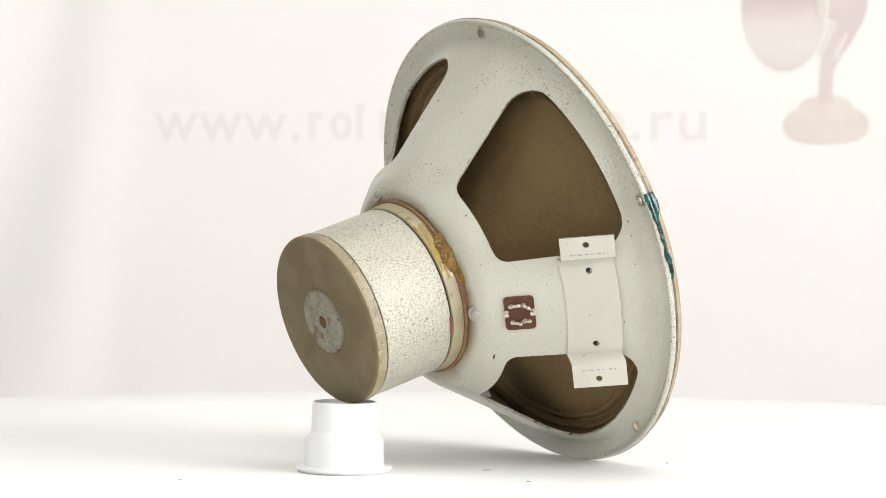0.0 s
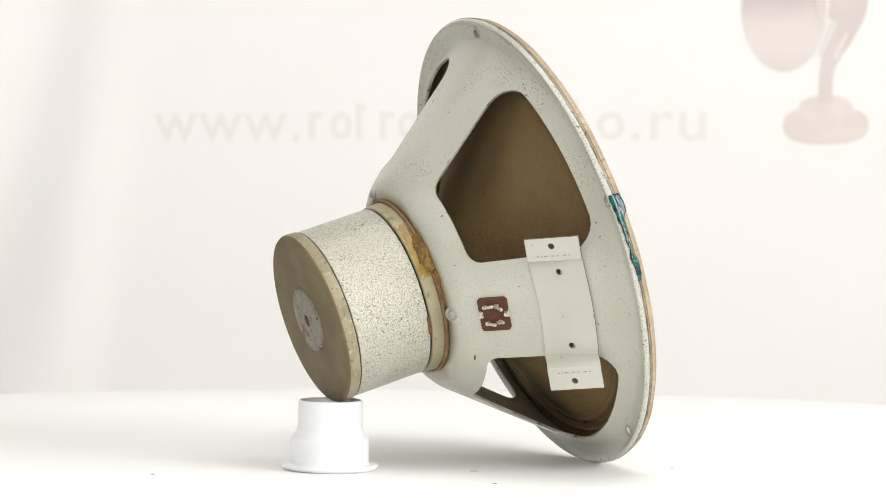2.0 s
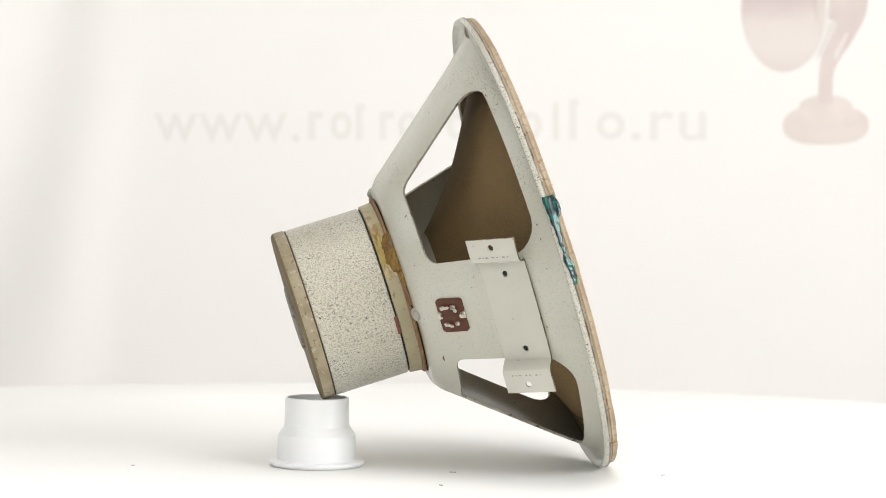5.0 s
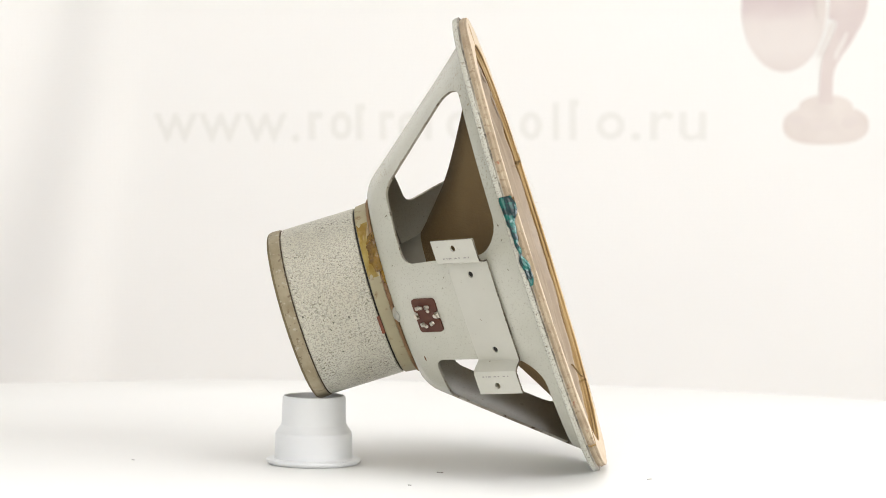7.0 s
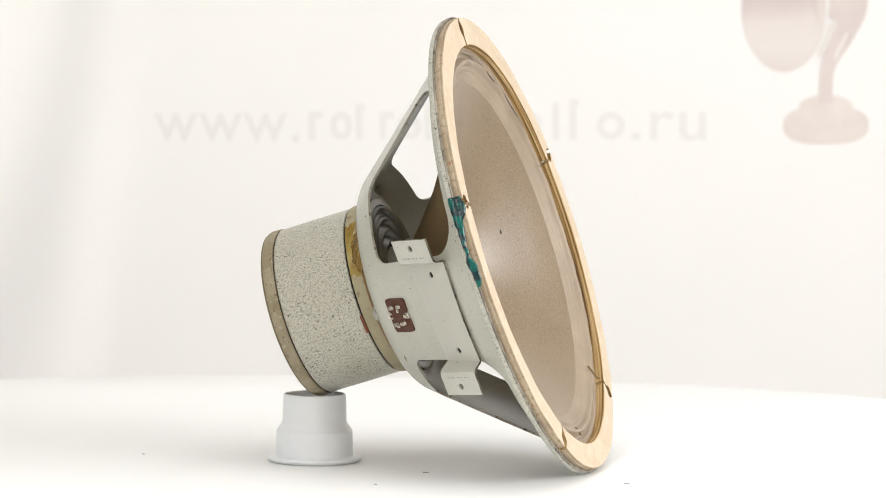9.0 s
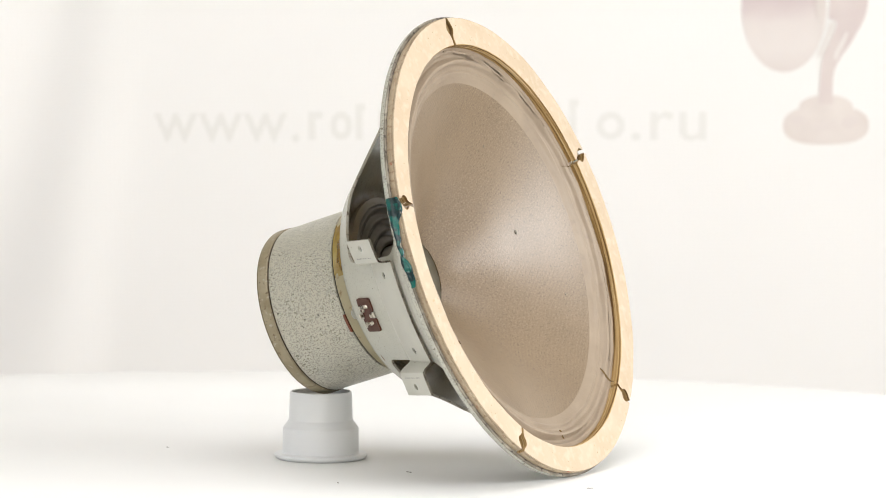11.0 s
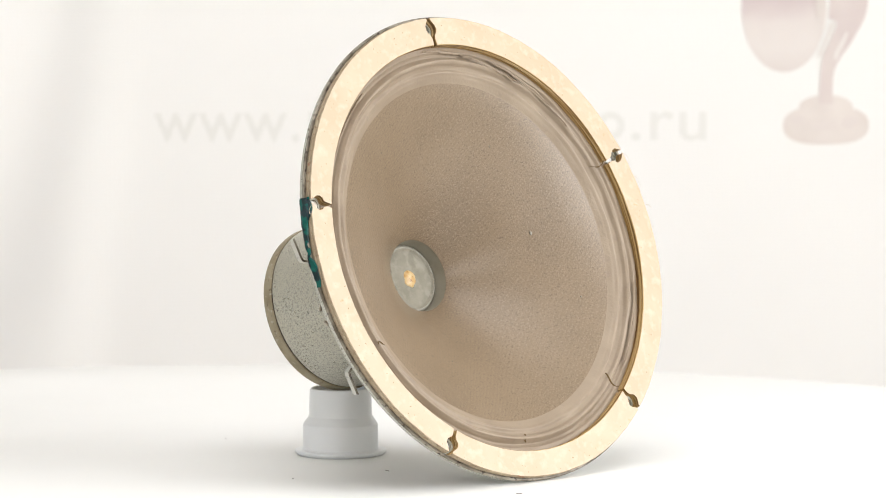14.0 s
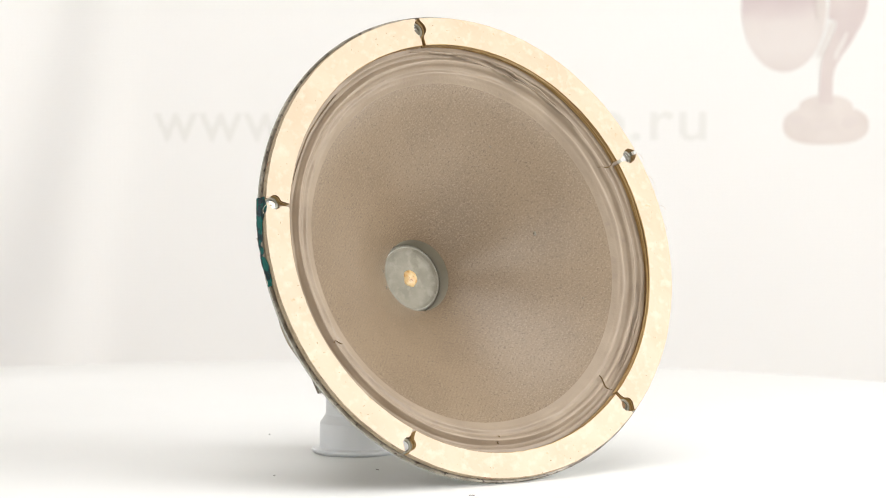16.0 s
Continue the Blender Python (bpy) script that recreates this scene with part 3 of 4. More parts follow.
def basket():
    bm = bmesh.new()
    n4, na = 30, 16
    back = [(-94.5, 24), (-94.5, 45), (-94.5, 56), (-94.4, 61), (-93.9, 64.4), (-92.4, 67.4), (-89.6, 71.0), (-87, 73.4), (-84, cone_r(-84))]
    rim = [(-12.5, cone_r(-12.5)), (-9.2, cone_r(-9.2)), (-7.4, cone_r(-7.4)), (-6.4, 139.6), (-5.9, 140.4), (-5.7, 141.4), (-5.7, 144.8), (-6.1, 145.9),
           (-7.2, 147.1), (-8.1, 148.0), (-8.5, 149.0), (-8.2, 149.9), (-7.2, 150.4), (-6.0, 150.5), (-4.9, 150.4), (-4.2, 150.2)]
    turned(back, n4 * 4, bm, start=14.4)
    turned(rim, n4 * 4, bm, start=14.4)
    loop = window_outline()
    edge = [(-1 + 2 * k / n4, -1) for k in range(n4)] + [(1, -1 + 2 * k / na) for k in range(na)]
    edge += [(1 - 2 * k / n4, 1) for k in range(n4)] + [(-1, 1 - 2 * k / na) for k in range(na)]
    for mid in (149.4, 59.4, -30.6, -120.6):
        rings = []
        for f in (0, 0.05, 0.2, 0.45, 0.72, 1):
            ring = []
            for d in edge:
                s = meet(loop, d)
                k = s + (1 - s) * f
                a = -48.25 + 35.75 * d[1] * k
                ring.append(bm.verts.new(polar(cone_r(a), mid + 45 * d[0] * k, a)))
            rings.append(ring)
        for a, b in zip(rings, rings[1:]):
            for i in range(len(edge)):
                j = (i + 1) % len(edge)
                bm.faces.new((a[i], a[j], b[j], b[i]))
    bmesh.ops.remove_doubles(bm, verts=bm.verts, dist=2e-5)
    bmesh.ops.recalc_face_normals(bm, faces=bm.faces)
    bm.normal_update()
    probe = min(bm.faces, key=lambda f: abs(f.calc_center_median().z + 0.020))
    c = probe.calc_center_median()
    if probe.normal.dot(Vector((c.x, c.y, 0))) < 0:
        bmesh.ops.reverse_faces(bm, faces=bm.faces)
    ob = part("basket", bm, [M_FRAME, M_CUT], speaker, "light-grey enamelled metal basket with four openings, pitted and scratched", AX)
    mod = ob.modifiers.new("sheet", "SOLIDIFY")
    mod.thickness, mod.offset, mod.material_offset_rim = 0.0016, -1, 1
    bake(ob, 50)
    holes = bmesh.new()
    for k in range(5):
        rod(0.0031, 0.02, Matrix.Translation(polar(143.2, 95.4 + 72 * k, -7)), holes)
    cut(ob, holes)
    spread(ob.data)
    skew(ob.data)
    return ob


frame_ob = basket()


# dark strip: worn lip plus the shade between lip and gasket
edge_ob = part("worn_edge_shade", turned([(-4.5, 148.4), (-3.95, 148.6), (-3.9, 150.2), (-4.3, 150.65), (-5.0, 150.68), (-5.0, 150.3)], 160), M_BARE_SHADE, frame_ob, "bare dark metal along the lip's edge, with the gap's shade painted in")
spread(edge_ob.data)
skew(edge_ob.data)


def plain(name, profile, material, label="", parent=speaker, n=128, closed=False, mats=None, angle=35, axis=AX):
    return part(name, turned(profile, n, closed=closed, mats=mats), material, parent, label, axis if parent == speaker else None, angle)


# magnet
can = plain("magnet_can", [(-154.9, 0), (-154.9, 55.0), (-154.4, 55.4), (-130, 55.4), (-106.6, 55.3), (-106.2, 54.8), (-106.2, 0)], M_CAN, "speckled silver hammered-paint magnet can", axis=MAG)
plain("end_cap", [(-164.6, 0), (-164.6, 53), (-164.5, 54.2), (-164.0, 55.2), (-162.8, 55.9), (-161.5, 56.2), (-156.4, 56.0), (-155.8, 55.5), (-155.7, 53), (-155.7, 0)],
      [M_CAP, M_CAP_SIDE], "khaki-brown painted end cap with a worn rim", can, mats=[0, 0, 0, 0, 1, 1, 1, 1, 1])
plain("pole_disc", [(-166.4, 4.2), (-166.6, 5), (-166.6, 19.5), (-166.3, 20.6), (-165.4, 21), (-164.4, 21), (-164.4, 4.2)], M_POLE, "pitted steel disc with rust stains", can, 64, True)
plain("centre_hole", [(-165.6, 0), (-165.6, 4.4), (-164.3, 4.4), (-164.3, 0)], M_RUST, "rusty centre hole", can, 32)
plain("seam", [(-155.75, 52), (-155.75, 55.2), (-154.85, 55.2), (-154.85, 52)], M_SEAM, "", can, 96, True)
plain("joint_gap", [(-106.9, 53), (-106.9, 54.2), (-104.6, 54.2), (-104.6, 53)], M_DARK, "", can, 96, True)
plain("clamp_ring", [(-105.0, 45), (-105.0, 55.2), (-104.5, 55.9), (-97.2, 56.6), (-96.6, 56.2), (-96.6, 45)], M_RING, "yellowed cream clamp ring", n=128, closed=True, axis=MAG)
plain("washer", [(-96.6, 45), (-96.6, 57.6), (-96.0, 58.3), (-95.0, 58.3), (-94.6, 57.8), (-94.6, 45)], M_WASHER, "rust-brown card washer", n=128, closed=True, axis=MAG)


def lumps(name, material, label, lo, hi, z0, z1, r0, r1, seed, edge=0.35, high=1.0):
    """A lumpy smear on a turned surface, thinning out towards its edges."""
    bm = bmesh.new()
    nf, nz = 90, 26
    grid = []
    for i in range(nf + 1):
        col = []
        for j in range(nz + 1):
            u, v = i / nf, j / nz
            f = lo + (hi - lo) * u
            w = noise.noise((u * 4 + seed, v * 1.2, seed)) * 0.12
            e = min(1, min(u, 1 - u) / edge, min(v + w, 1 - v + w) / edge)
            h = smooth(0, 1, max(0, e))
            lump = high * (h * (1.2 + 1.9 * abs(noise.noise((u * 7 + seed, v * 3, 3.1)))) - 0.9)
            z = z0 + (z1 - z0) * v
            r = r0 + (r1 - r0) * smooth(0.1, 0.9, v) + lump
            col.append(bm.verts.new(polar(r, f, z)))
        grid.append(col)
    for i in range(nf):
        for j in range(nz):
            bm.faces.new((grid[i][j], grid[i + 1][j], grid[i + 1][j + 1], grid[i][j + 1]))
    bmesh.ops.recalc_face_normals(bm, faces=bm.faces)
    ob = part(name, bm, material, speaker, label, MAG, 80)
    mod = ob.modifiers.new("body", "SOLIDIFY")
    mod.thickness, mod.offset = 0.0008, -1
    return bake(ob, 80)


M_SHIM = mat("red_brown_shim", (0.20, 0.06, 0.03), 0.7, mottle=((0.12, 0.045, 0.025), 150), bump=[(500, 0.3, 0.3)])
part("shim", turned([(-107.4, 54.6), (-107.2, 55.6), (-105.5, 55.9), (-105.2, 54.6)], 20, closed=True, start=195, sweep=13), M_SHIM, speaker, "red-brown card shim caught in the joint", MAG)
lumps("glue_run", M_GLUE, "dried brown glue run below the smear", 166, 177, -96.6, -92.2, 58.2, 62.2, 5.7, 0.3, 0.8)
lumps("glue_smear", M_GLUE, "glossy amber glue smear", 141, 167, -103.5, -92.5, 55.9, 61.0, 2.3)
lumps("glue_film", M_FILM, "thin yellow glue film on the ring", 128, 170, -104.6, -97.2, 56.15, 56.8, 4.4, 0.3, 0.22)
lumps("rust_stain", M_WASHER, "brown rust run at the ring", 160, 190, -97.0, -93.6, 56.9, 59.2, 8.1)


def rivet(f, r, z):
    """A screw with a flat washer under its domed head."""
    n = Vector((math.cos(radians(f)) * 0.62, math.sin(radians(f)) * 0.62, -0.78)).normalized()
    m = Matrix.Translation(polar(r, f, z)) @ n.to_track_quat("Z", "Y").to_matrix().to_4x4()
    screw = part("screw", turned([(-1, 0), (-1, 3.2), (1.6, 3.2), (2.6, 2.7), (3.2, 1.6), (3.4, 0)], 24), M_RIVET, speaker, "small plated screw on the hub", AX @ m)
    part("screw_washer", turned([(-1, 1), (-1, 5.4), (0.5, 5.4), (0.9, 5.0), (0.9, 3.0)], 32), M_RIVET, screw, "painted flat washer")
    return screw


for f in (-165.6, 74.6, -45.4):
    rivet(f, 64.0, -93.0)

# rim fittings
for k, f in enumerate((95.4, 167.4, 239.4, 311.4, 23.4)):
    ring = turned([(-0.3, 3.0), (0.4, 3.1), (0.7, 3.6), (0.5, 4.2), (-0.3, 4.5)], 24)
    part("eyelet", ring, M_RIVET, speaker, "", AX @ Matrix.Translation(bent(*polar(143.6, f, -5.9))) @ pose(0, 0, 0, 180))
# the one at 95.4 is added to darken an open hole
for f, metal, words in ((167.4, M_TIN, "small plated bolt in the rim"), (95.4, M_POLE, "dull dark bolt shape added to darken a rim hole"), (-48.6, M_WASHER, "rusty bolt in the rim")):
    bolt = turned([(-1.6, 0), (-1.6, 2.7), (0.4, 2.7), (1.0, 2.2), (1.2, 1.0), (0.4, 0.7), (0.4, 0)], 6)
    part("bolt", bolt, metal, speaker, words, AX @ Matrix.Translation(bent(*polar(143.4, f, -6.1))) @ pose(0, 0, 0, 180))

lumps("rust_spot", M_RUST, "small rust spot on the basket", -141.5, -138.0, -86.6, -84.6, 73.4, 75.6, 6.2, 0.4, 0.2)


def scratch(f0, f1, r, z, wide):
    """A dark scrape along the rim's flange."""
    bm = bmesh.new()
    n = 14
    rows = []
    for k in range(n + 1):
        u = k / n
        w = wide * (0.3 + abs(noise.noise((u * 6, f0, 2.0)))) * math.sin(math.pi * u) + 0.03
        q = r + 0.6 * noise.noise((u * 3, f0, 7.0))
        f = f0 + (f1 - f0) * u
        rows.append([bm.verts.new(bent(*polar(q + d, f, z + 2.28 - h))) for d, h in ((-w, 0), (0, 0.12), (w, 0))])
    for a, b in zip(rows, rows[1:]):
        for i in (0, 1):
            bm.faces.new((a[i], a[i + 1], b[i + 1], b[i]))
    bmesh.ops.recalc_face_normals(bm, faces=bm.faces)
    part("scratch", bm, M_MARK, frame_ob, "dark scrape in the enamel", None, 60)


scratch(119, 131, 141.5, -8.06, 0.35)
scratch(134, 138, 144.0, -8.12, 0.25)
scratch(140, 143, 139.6, -8.1, 0.2)

# ---- cone, surround, dust cap
FRONT = [(-73, 24.0), (-69.5, 26.6), (-63, 33.2), (-54, 43.4), (-45.2, 53.4), (-38.5, 62.8), (-31, 74.9), (-21.8, 90.6), (-15.4, 102.2), (-11.6, 111.4)]
cone_prof = FRONT + [(-12.1, 111.7)] + [(z - 0.9, r + 0.9) for z, r in FRONT[-2::-1]]
plain("cone", cone_prof, [M_CONE, M_BACK], "mauve-brown paper pulp cone", mats=[0] * (len(FRONT) - 1) + [1] * (len(FRONT)) + [1], closed=True, n=160, angle=60)
SUR = [(-11.8, 111.0), (-9.0, 115.4), (-7.4, 117.6), (-8.2, 119.4), (-7.2, 121.2), (-4.2, 123.0), (-3.6, 124.4), (-5.6, 126.0), (-7.4, 127.4), (-6.8, 129.0), (-5.0, 130.4), (-5.0, 132), (-5.1, 138)]
fine = []
for (z0, r0), (z1, r1) in zip(SUR, SUR[1:]):
    for k in range(3):
        fine.append((z0 + (z1 - z0) * smooth(0, 1, k / 3), r0 + (r1 - r0) * k / 3))
fine.append(SUR[-1])
sur_ob = plain("surround", fine + [(z - 0.6, r + 0.1) for z, r in fine[::-1]], [M_SURR, M_BACK], "lighter creased paper surround", mats=[0] * (len(fine) - 1) + [1] * (len(fine) + 1), closed=True, n=200, angle=70)
for v in sur_ob.data.vertices:
    r = math.hypot(v.co.x, v.co.y)
    k = smooth(0.1115, 0.118, r) * smooth(0.137, 0.131, r)
    v.co.z += 0.0011 * k * noise.noise(Vector((v.co.x * 55, v.co.y * 55, r * 260)))
skew(sur_ob.data)
plain("voice_coil_neck", [(-68.8, 28.2), (-68.4, 28.8), (-73.6, 27.0), (-86, 24.8), (-93, 24.8), (-93, 23.6), (-82.6, 23.2)], M_NECK, "grey glue band at the cone's throat", closed=True, n=72)
dust = plain("dust_cap", [(-81.4, 0), (-81.5, 8), (-81.8, 15), (-82.4, 19.4), (-81.8, 20.2), (-81.6, 21.4), (-82.2, 22.8), (-83.4, 23.3), (-84.2, 0)], M_DUST, "grey felt dust cap", n=72)
part("cap_edge", turned([(-82.0, 20.6), (-81.4, 20.9), (-81.2, 21.3), (-81.5, 21.8), (-82.3, 22.2)], 72), M_EDGE, dust, "paler edge of the dust cap", None, 60)
bm = turned([(-80.2, 0), (-80.4, 2.6), (-80.9, 4.2), (-81.6, 5.3), (-82.3, 5.4)], 28)
for v in bm.verts:
    v.co.x *= 1 + 0.25 * noise.noise(v.co * 300)
    v.co.y *= 1.1 + 0.25 * noise.noise(v.co * 260)
part("glue_dot", bm, M_DOT, dust, "dried yellow glue dot", None, 60)
rip = [(-89.0 + 1.3 * math.sin((r - 26) * 0.82), r) for r in np.linspace(26, 54, 60)]
plain("spider", rip + [(z - 0.5, r) for z, r in rip[::-1]], M_SPIDER, "dark varnished corrugated spider", closed=True, n=96, angle=70)
plain("spider_frame", [(-88.8, 53), (-88.8, 57), (-89.4, 58), (-92.8, 58), (-92.8, 53)], M_FRAME, "", closed=True, n=96)


def crease(f, r0, r1, z, bend):
    bm = bmesh.new()
    n = 9
    rows = []
    for k in range(n + 1):
        u = k / n
        w = 0.4 * math.sin(math.pi * u) + 0.05
        r = r0 + (r1 - r0) * u
        g = f + 0.7 * bend * math.sin(u * 4.2 + bend)
        rows.append([bm.verts.new(polar(r, g + math.degrees(s * w / r), z + (r - r0) * 0.45 + (1.3 if s == 0 else 0.2))) for s in (-1, 0, 1)])
    for a, b in zip(rows, rows[1:]):
        for i in (0, 1):
            bm.faces.new((a[i], a[i + 1], b[i + 1], b[i]))
    bmesh.ops.recalc_face_normals(bm, faces=bm.faces)
    return part("crease", bm, M_BACK, sur_ob, "torn crease in the surround", None, 60)


for f, r0, r1, bend in ((-48, 119, 130, 1.6), (24.5, 121, 131, -1.2), (-152.5, 119, 126, 1.5), (-92, 121, 127, 1.0)):
    crease(f, r0, r1, -6.4, bend)


def curled_fold(f0, f1, r0, r1, z, wide, seed):
    """A long ragged fold of paper torn loose along the surround."""
    bm = bmesh.new()
    n = 60
    rows = []
    for k in range(n + 1):
        u = k / n
        f, r = f0 + (f1 - f0) * u, r0 + (r1 - r0) * u + 0.9 * noise.noise((u * 6, seed, 0.5))
        w = 0.62 * wide * (0.15 + math.sin(math.pi * u) ** 0.6) * (0.6 + 0.9 * abs(noise.noise((u * 11, seed, 3))))
        lift = 0.3 + 0.6 * abs(noise.noise((u * 8, seed, 9)))
        rows.append([bm.verts.new(bent(*polar(r + d * w, f, z + h * lift))) for d, h in ((-1, -0.4), (-0.5, 0.8), (0, 1.2), (0.5, 0.7), (0.9, -0.8))])
    for a, b in zip(rows, rows[1:]):
        for i in range(4):
            bm.faces.new((a[i], a[i + 1], b[i + 1], b[i]))
    bmesh.ops.recalc_face_normals(bm, faces=bm.faces)
    ob = part("curled_fold", bm, M_SURR, sur_ob, "paper torn loose and curled along the surround", None, 80)
    mod = ob.modifiers.new("paper", "SOLIDIFY")
    mod.thickness, mod.offset = 0.0004, 0
    bake(ob, 60)


for f0, f1, r0, r1, z, wide, seed in ((99, 82, 131.2, 129.0, -4.6, 1.6, 1.2), (84, 64, 128.2, 122.6, -3.6, 1.1, 3.4), (74, 48, 129.6, 127.0, -5.0, 1.3, 5.1), (66, 40, 124.6, 123.4, -3.4, 0.8, 8.8),
                                      (-40, -12, 128.8, 129.6, -5.2, 1.0, 2.2), (128, 160, 129.4, 130.0, -5.3, 0.8, 6.6)):
    curled_fold(f0, f1, r0, r1, z, wide, seed)


def speck(f, r, s):
    z = np.interp(r, [p[1] for p in FRONT], [p[0] for p in FRONT])
    bm = bmesh.new()
    bmesh.ops.create_icosphere(bm, subdivisions=1, radius=s * MM)
    part("speck", bm, M_SPIDER, speaker, "small dark speck on the cone", AX @ Matrix.Translation(polar(r, f, float(z) + 0.1)) @ Matrix.Diagonal((1, 1.4, 0.5, 1)))


for f, r, s in ((12.3, 71.6, 1.3), (175, 29, 1.0), (-163, 31, 1.0), (60, 84, 0.6), (-20, 95, 0.6), (-110, 70, 0.5), (130, 90, 0.5)):
    speck(f, r, s)


# ---- gasket in five pieces
def gasket(f0, f1, k):
    """One arc of the gasket; its ends are bitten round the bolt holes."""
    rin, rout = 133.4, 148.8
    outline = []
    n = 40

    def end(f, side):
        pts = []
        for r, back in ((rout, 0.6), (147.6, 0.9), (146.2, 2.2), (144.6, 3.6), (142.6, 3.9), (140.6, 3.1), (139.2, 1.3), (137.5, 0.6), (rin, 0.5)):
            jag = 0.5 * noise.noise((r * 0.9, f, k * 1.7))
            pts.append((r, f + side * math.degrees((back + jag) / r)))
        return pts

    outline += [(rin + 0.25 * noise.noise((j * 0.7, k, 1)), f0 + 2.1 + (f1 - f0 - 4.2) * j / n) for j in range(n + 1)]
    outline += end(f1, -1)[::-1]
    outline += [(rout + 0.35 * noise.noise((j * 0.8, k, 5)), f1 - 2.1 - (f1 - f0 - 4.2) * j / n) for j in range(n + 1)]
    outline += end(f0, 1)
    bm = bmesh.new()
    layers = [(-5.3, 0.0), (-4.2, 0.25), (-4.1, -0.3), (-2.4, -0.2), (-2.3, 0.3), (-1.0, 0.2), (-0.9, -0.25), (0.5, 0), (0.9, -0.4)]
    rings = []
    for z, out in layers:
        ring = []
        for r, f in outline:
            mid = (rin + rout) / 2
            s = 1 if r > mid else -1
            ring.append(bm.verts.new(polar(r + s * out * 0.8, f, z + (0.35 * noise.noise((f * 0.12, r * 0.05, k)) if z > 0 else 0))))
        rings.append(ring)
    m = len(outline)
    for a, b in zip(rings, rings[1:]):
        for i in range(m):
            j = (i + 1) % m
            bm.faces.new((a[i], a[j], b[j], b[i])).material_index = 2 if outline[i][0] > 148 and outline[j][0] > 148 else 1
    for ring in (rings[0], rings[-1]):
        # quads across the arc: inner run against outer run, then the two ends
        for j in range(n):
            bm.faces.new((ring[j], ring[j + 1], ring[n + 1 + 9 + n - j - 1], ring[n + 1 + 9 + n - j]))
        e1 = ring[n:n + 1 + 9 + 1]
        e0 = ring[2 * n + 1 + 9:] + [ring[0]]
        bm.faces.new(e1)
        bm.faces.new(e0)
    bm.normal_update()
    bmesh.ops.triangulate(bm, faces=[f for f in bm.faces if len(f.verts) > 4])
    bmesh.ops.recalc_face_normals(bm, faces=bm.faces)
    ob = part("gasket_piece", bm, [M_CARD, M_LAYER, M_OUTER], speaker, "cream card gasket piece with a layered brown edge", AX, 40)
    spread(ob.data)
    skew(ob.data)
    return ob


for k, f in enumerate((95.4, 167.4, 239.4, 311.4, 23.4)):
    gasket(f + 0.3, f + 71.7, k)


def paint_patch():
    """Teal paint slopped over the rim's edge and the gasket beside one bolt."""
    bm = bmesh.new()
    prof = [(-8.3, 148.2), (-8.2, 149.6), (-7.2, 150.4), (-6.0, 150.7), (-4.8, 150.3), (-3.2, 149.4), (-1.6, 149.3), (0.0, 149.2), (1.2, 148.4), (1.3, 147.4)]
    n = 60
    cols = []
    for i in range(n + 1):
        u = i / n
        f = 166.4 + 21.2 * u
        lo = max(0, 1.6 + 2.0 * u + 1.6 * noise.noise((u * 9, 0.3, 1)))
        hi = min(9, 4.6 + 3.6 * math.exp(-((u - 0.12) / 0.16) ** 2) + 1.8 * math.exp(-((u - 0.82) / 0.13) ** 2) + 1.3 * noise.noise((u * 9, 2.3, 4)))
        col = []
        for j in range(9):
            s = lo + (hi - lo) * j / 8
            a = int(min(8, s))
            k = s - a
            z = prof[a][0] + (prof[a + 1][0] - prof[a][0]) * k
            r = prof[a][1] + (prof[a + 1][1] - prof[a][1]) * k
            lump = 0.0 if j in (0, 8) else 0.4 + 0.7 * abs(noise.noise((u * 30, j * 0.6, 7)))
            col.append(bm.verts.new(polar(r + lump, f, z)))
        cols.append(col)
    for a, b in zip(cols, cols[1:]):
        for j in range(8):
            bm.faces.new((a[j], b[j], b[j + 1], a[j + 1]))
    bmesh.ops.recalc_face_normals(bm, faces=bm.faces)
    ob = part("paint_patch", bm, M_TEAL, speaker, "glossy dark teal paint slopped on the rim", AX, 80)
    mod = ob.modifiers.new("body", "SOLIDIFY")
    mod.thickness, mod.offset = 0.0004, 0
    bake(ob, 80)
    spread(ob.data)
    skew(ob.data)
    return ob


paint_patch()

def fibre(f, r, z, length, lean):
    """A fine frayed thread standing off the gasket's edge."""
    bm = bmesh.new()
    n, w = 10, 0.00011
    rows = []
    for k in range(n + 1):
        u = k / n
        p = Vector(polar(r + length * u * math.cos(lean * u), f + math.degrees(length * u * math.sin(lean * u) / r), z + 2.5 * u * math.sin(3 * u + lean)))
        p = bent(*p)
        rows.append([bm.verts.new(p + Vector(q)) for q in ((w, 0, 0), (-w / 2, w, 0), (-w / 2, -w, 0))])
    for a, b in zip(rows, rows[1:]):
        for i in range(3):
            j = (i + 1) % 3
            bm.faces.new((a[i], a[j], b[j], b[i]))
    bm.faces.new(rows[-1])
    bmesh.ops.recalc_face_normals(bm, faces=bm.faces)
    part("fibre", bm, M_CARD, speaker, "fine frayed thread on the gasket", AX, 60)


for f, length, lean in ((20, 9, 1.2), (17, 12, -1.6), (12, 8, 2.0), (9, 6, -0.8), (2, 7, 1.4), (164, 6, 1.5), (171, 8, -1.8)):
    fibre(f, 149.6, 1.2, length, lean)

# ---- bracket across the widest spoke
SPOKE = -165.6
A0, R0 = -38.6, cone_r(-38.6)
DA, DR = 0.772, 0.635


def on_spoke(t, s, h, drop=0.0):
    """t across the spoke, s along its slope, h off its face."""
    z = A0 + s * DA - h * DR
    r = R0 + s * DR + h * DA + drop
    c, w = math.cos(radians(SPOKE)), math.sin(radians(SPOKE))
    return Vector(((r * c + t * w) * MM, (r * w - t * c) * MM, z * MM))


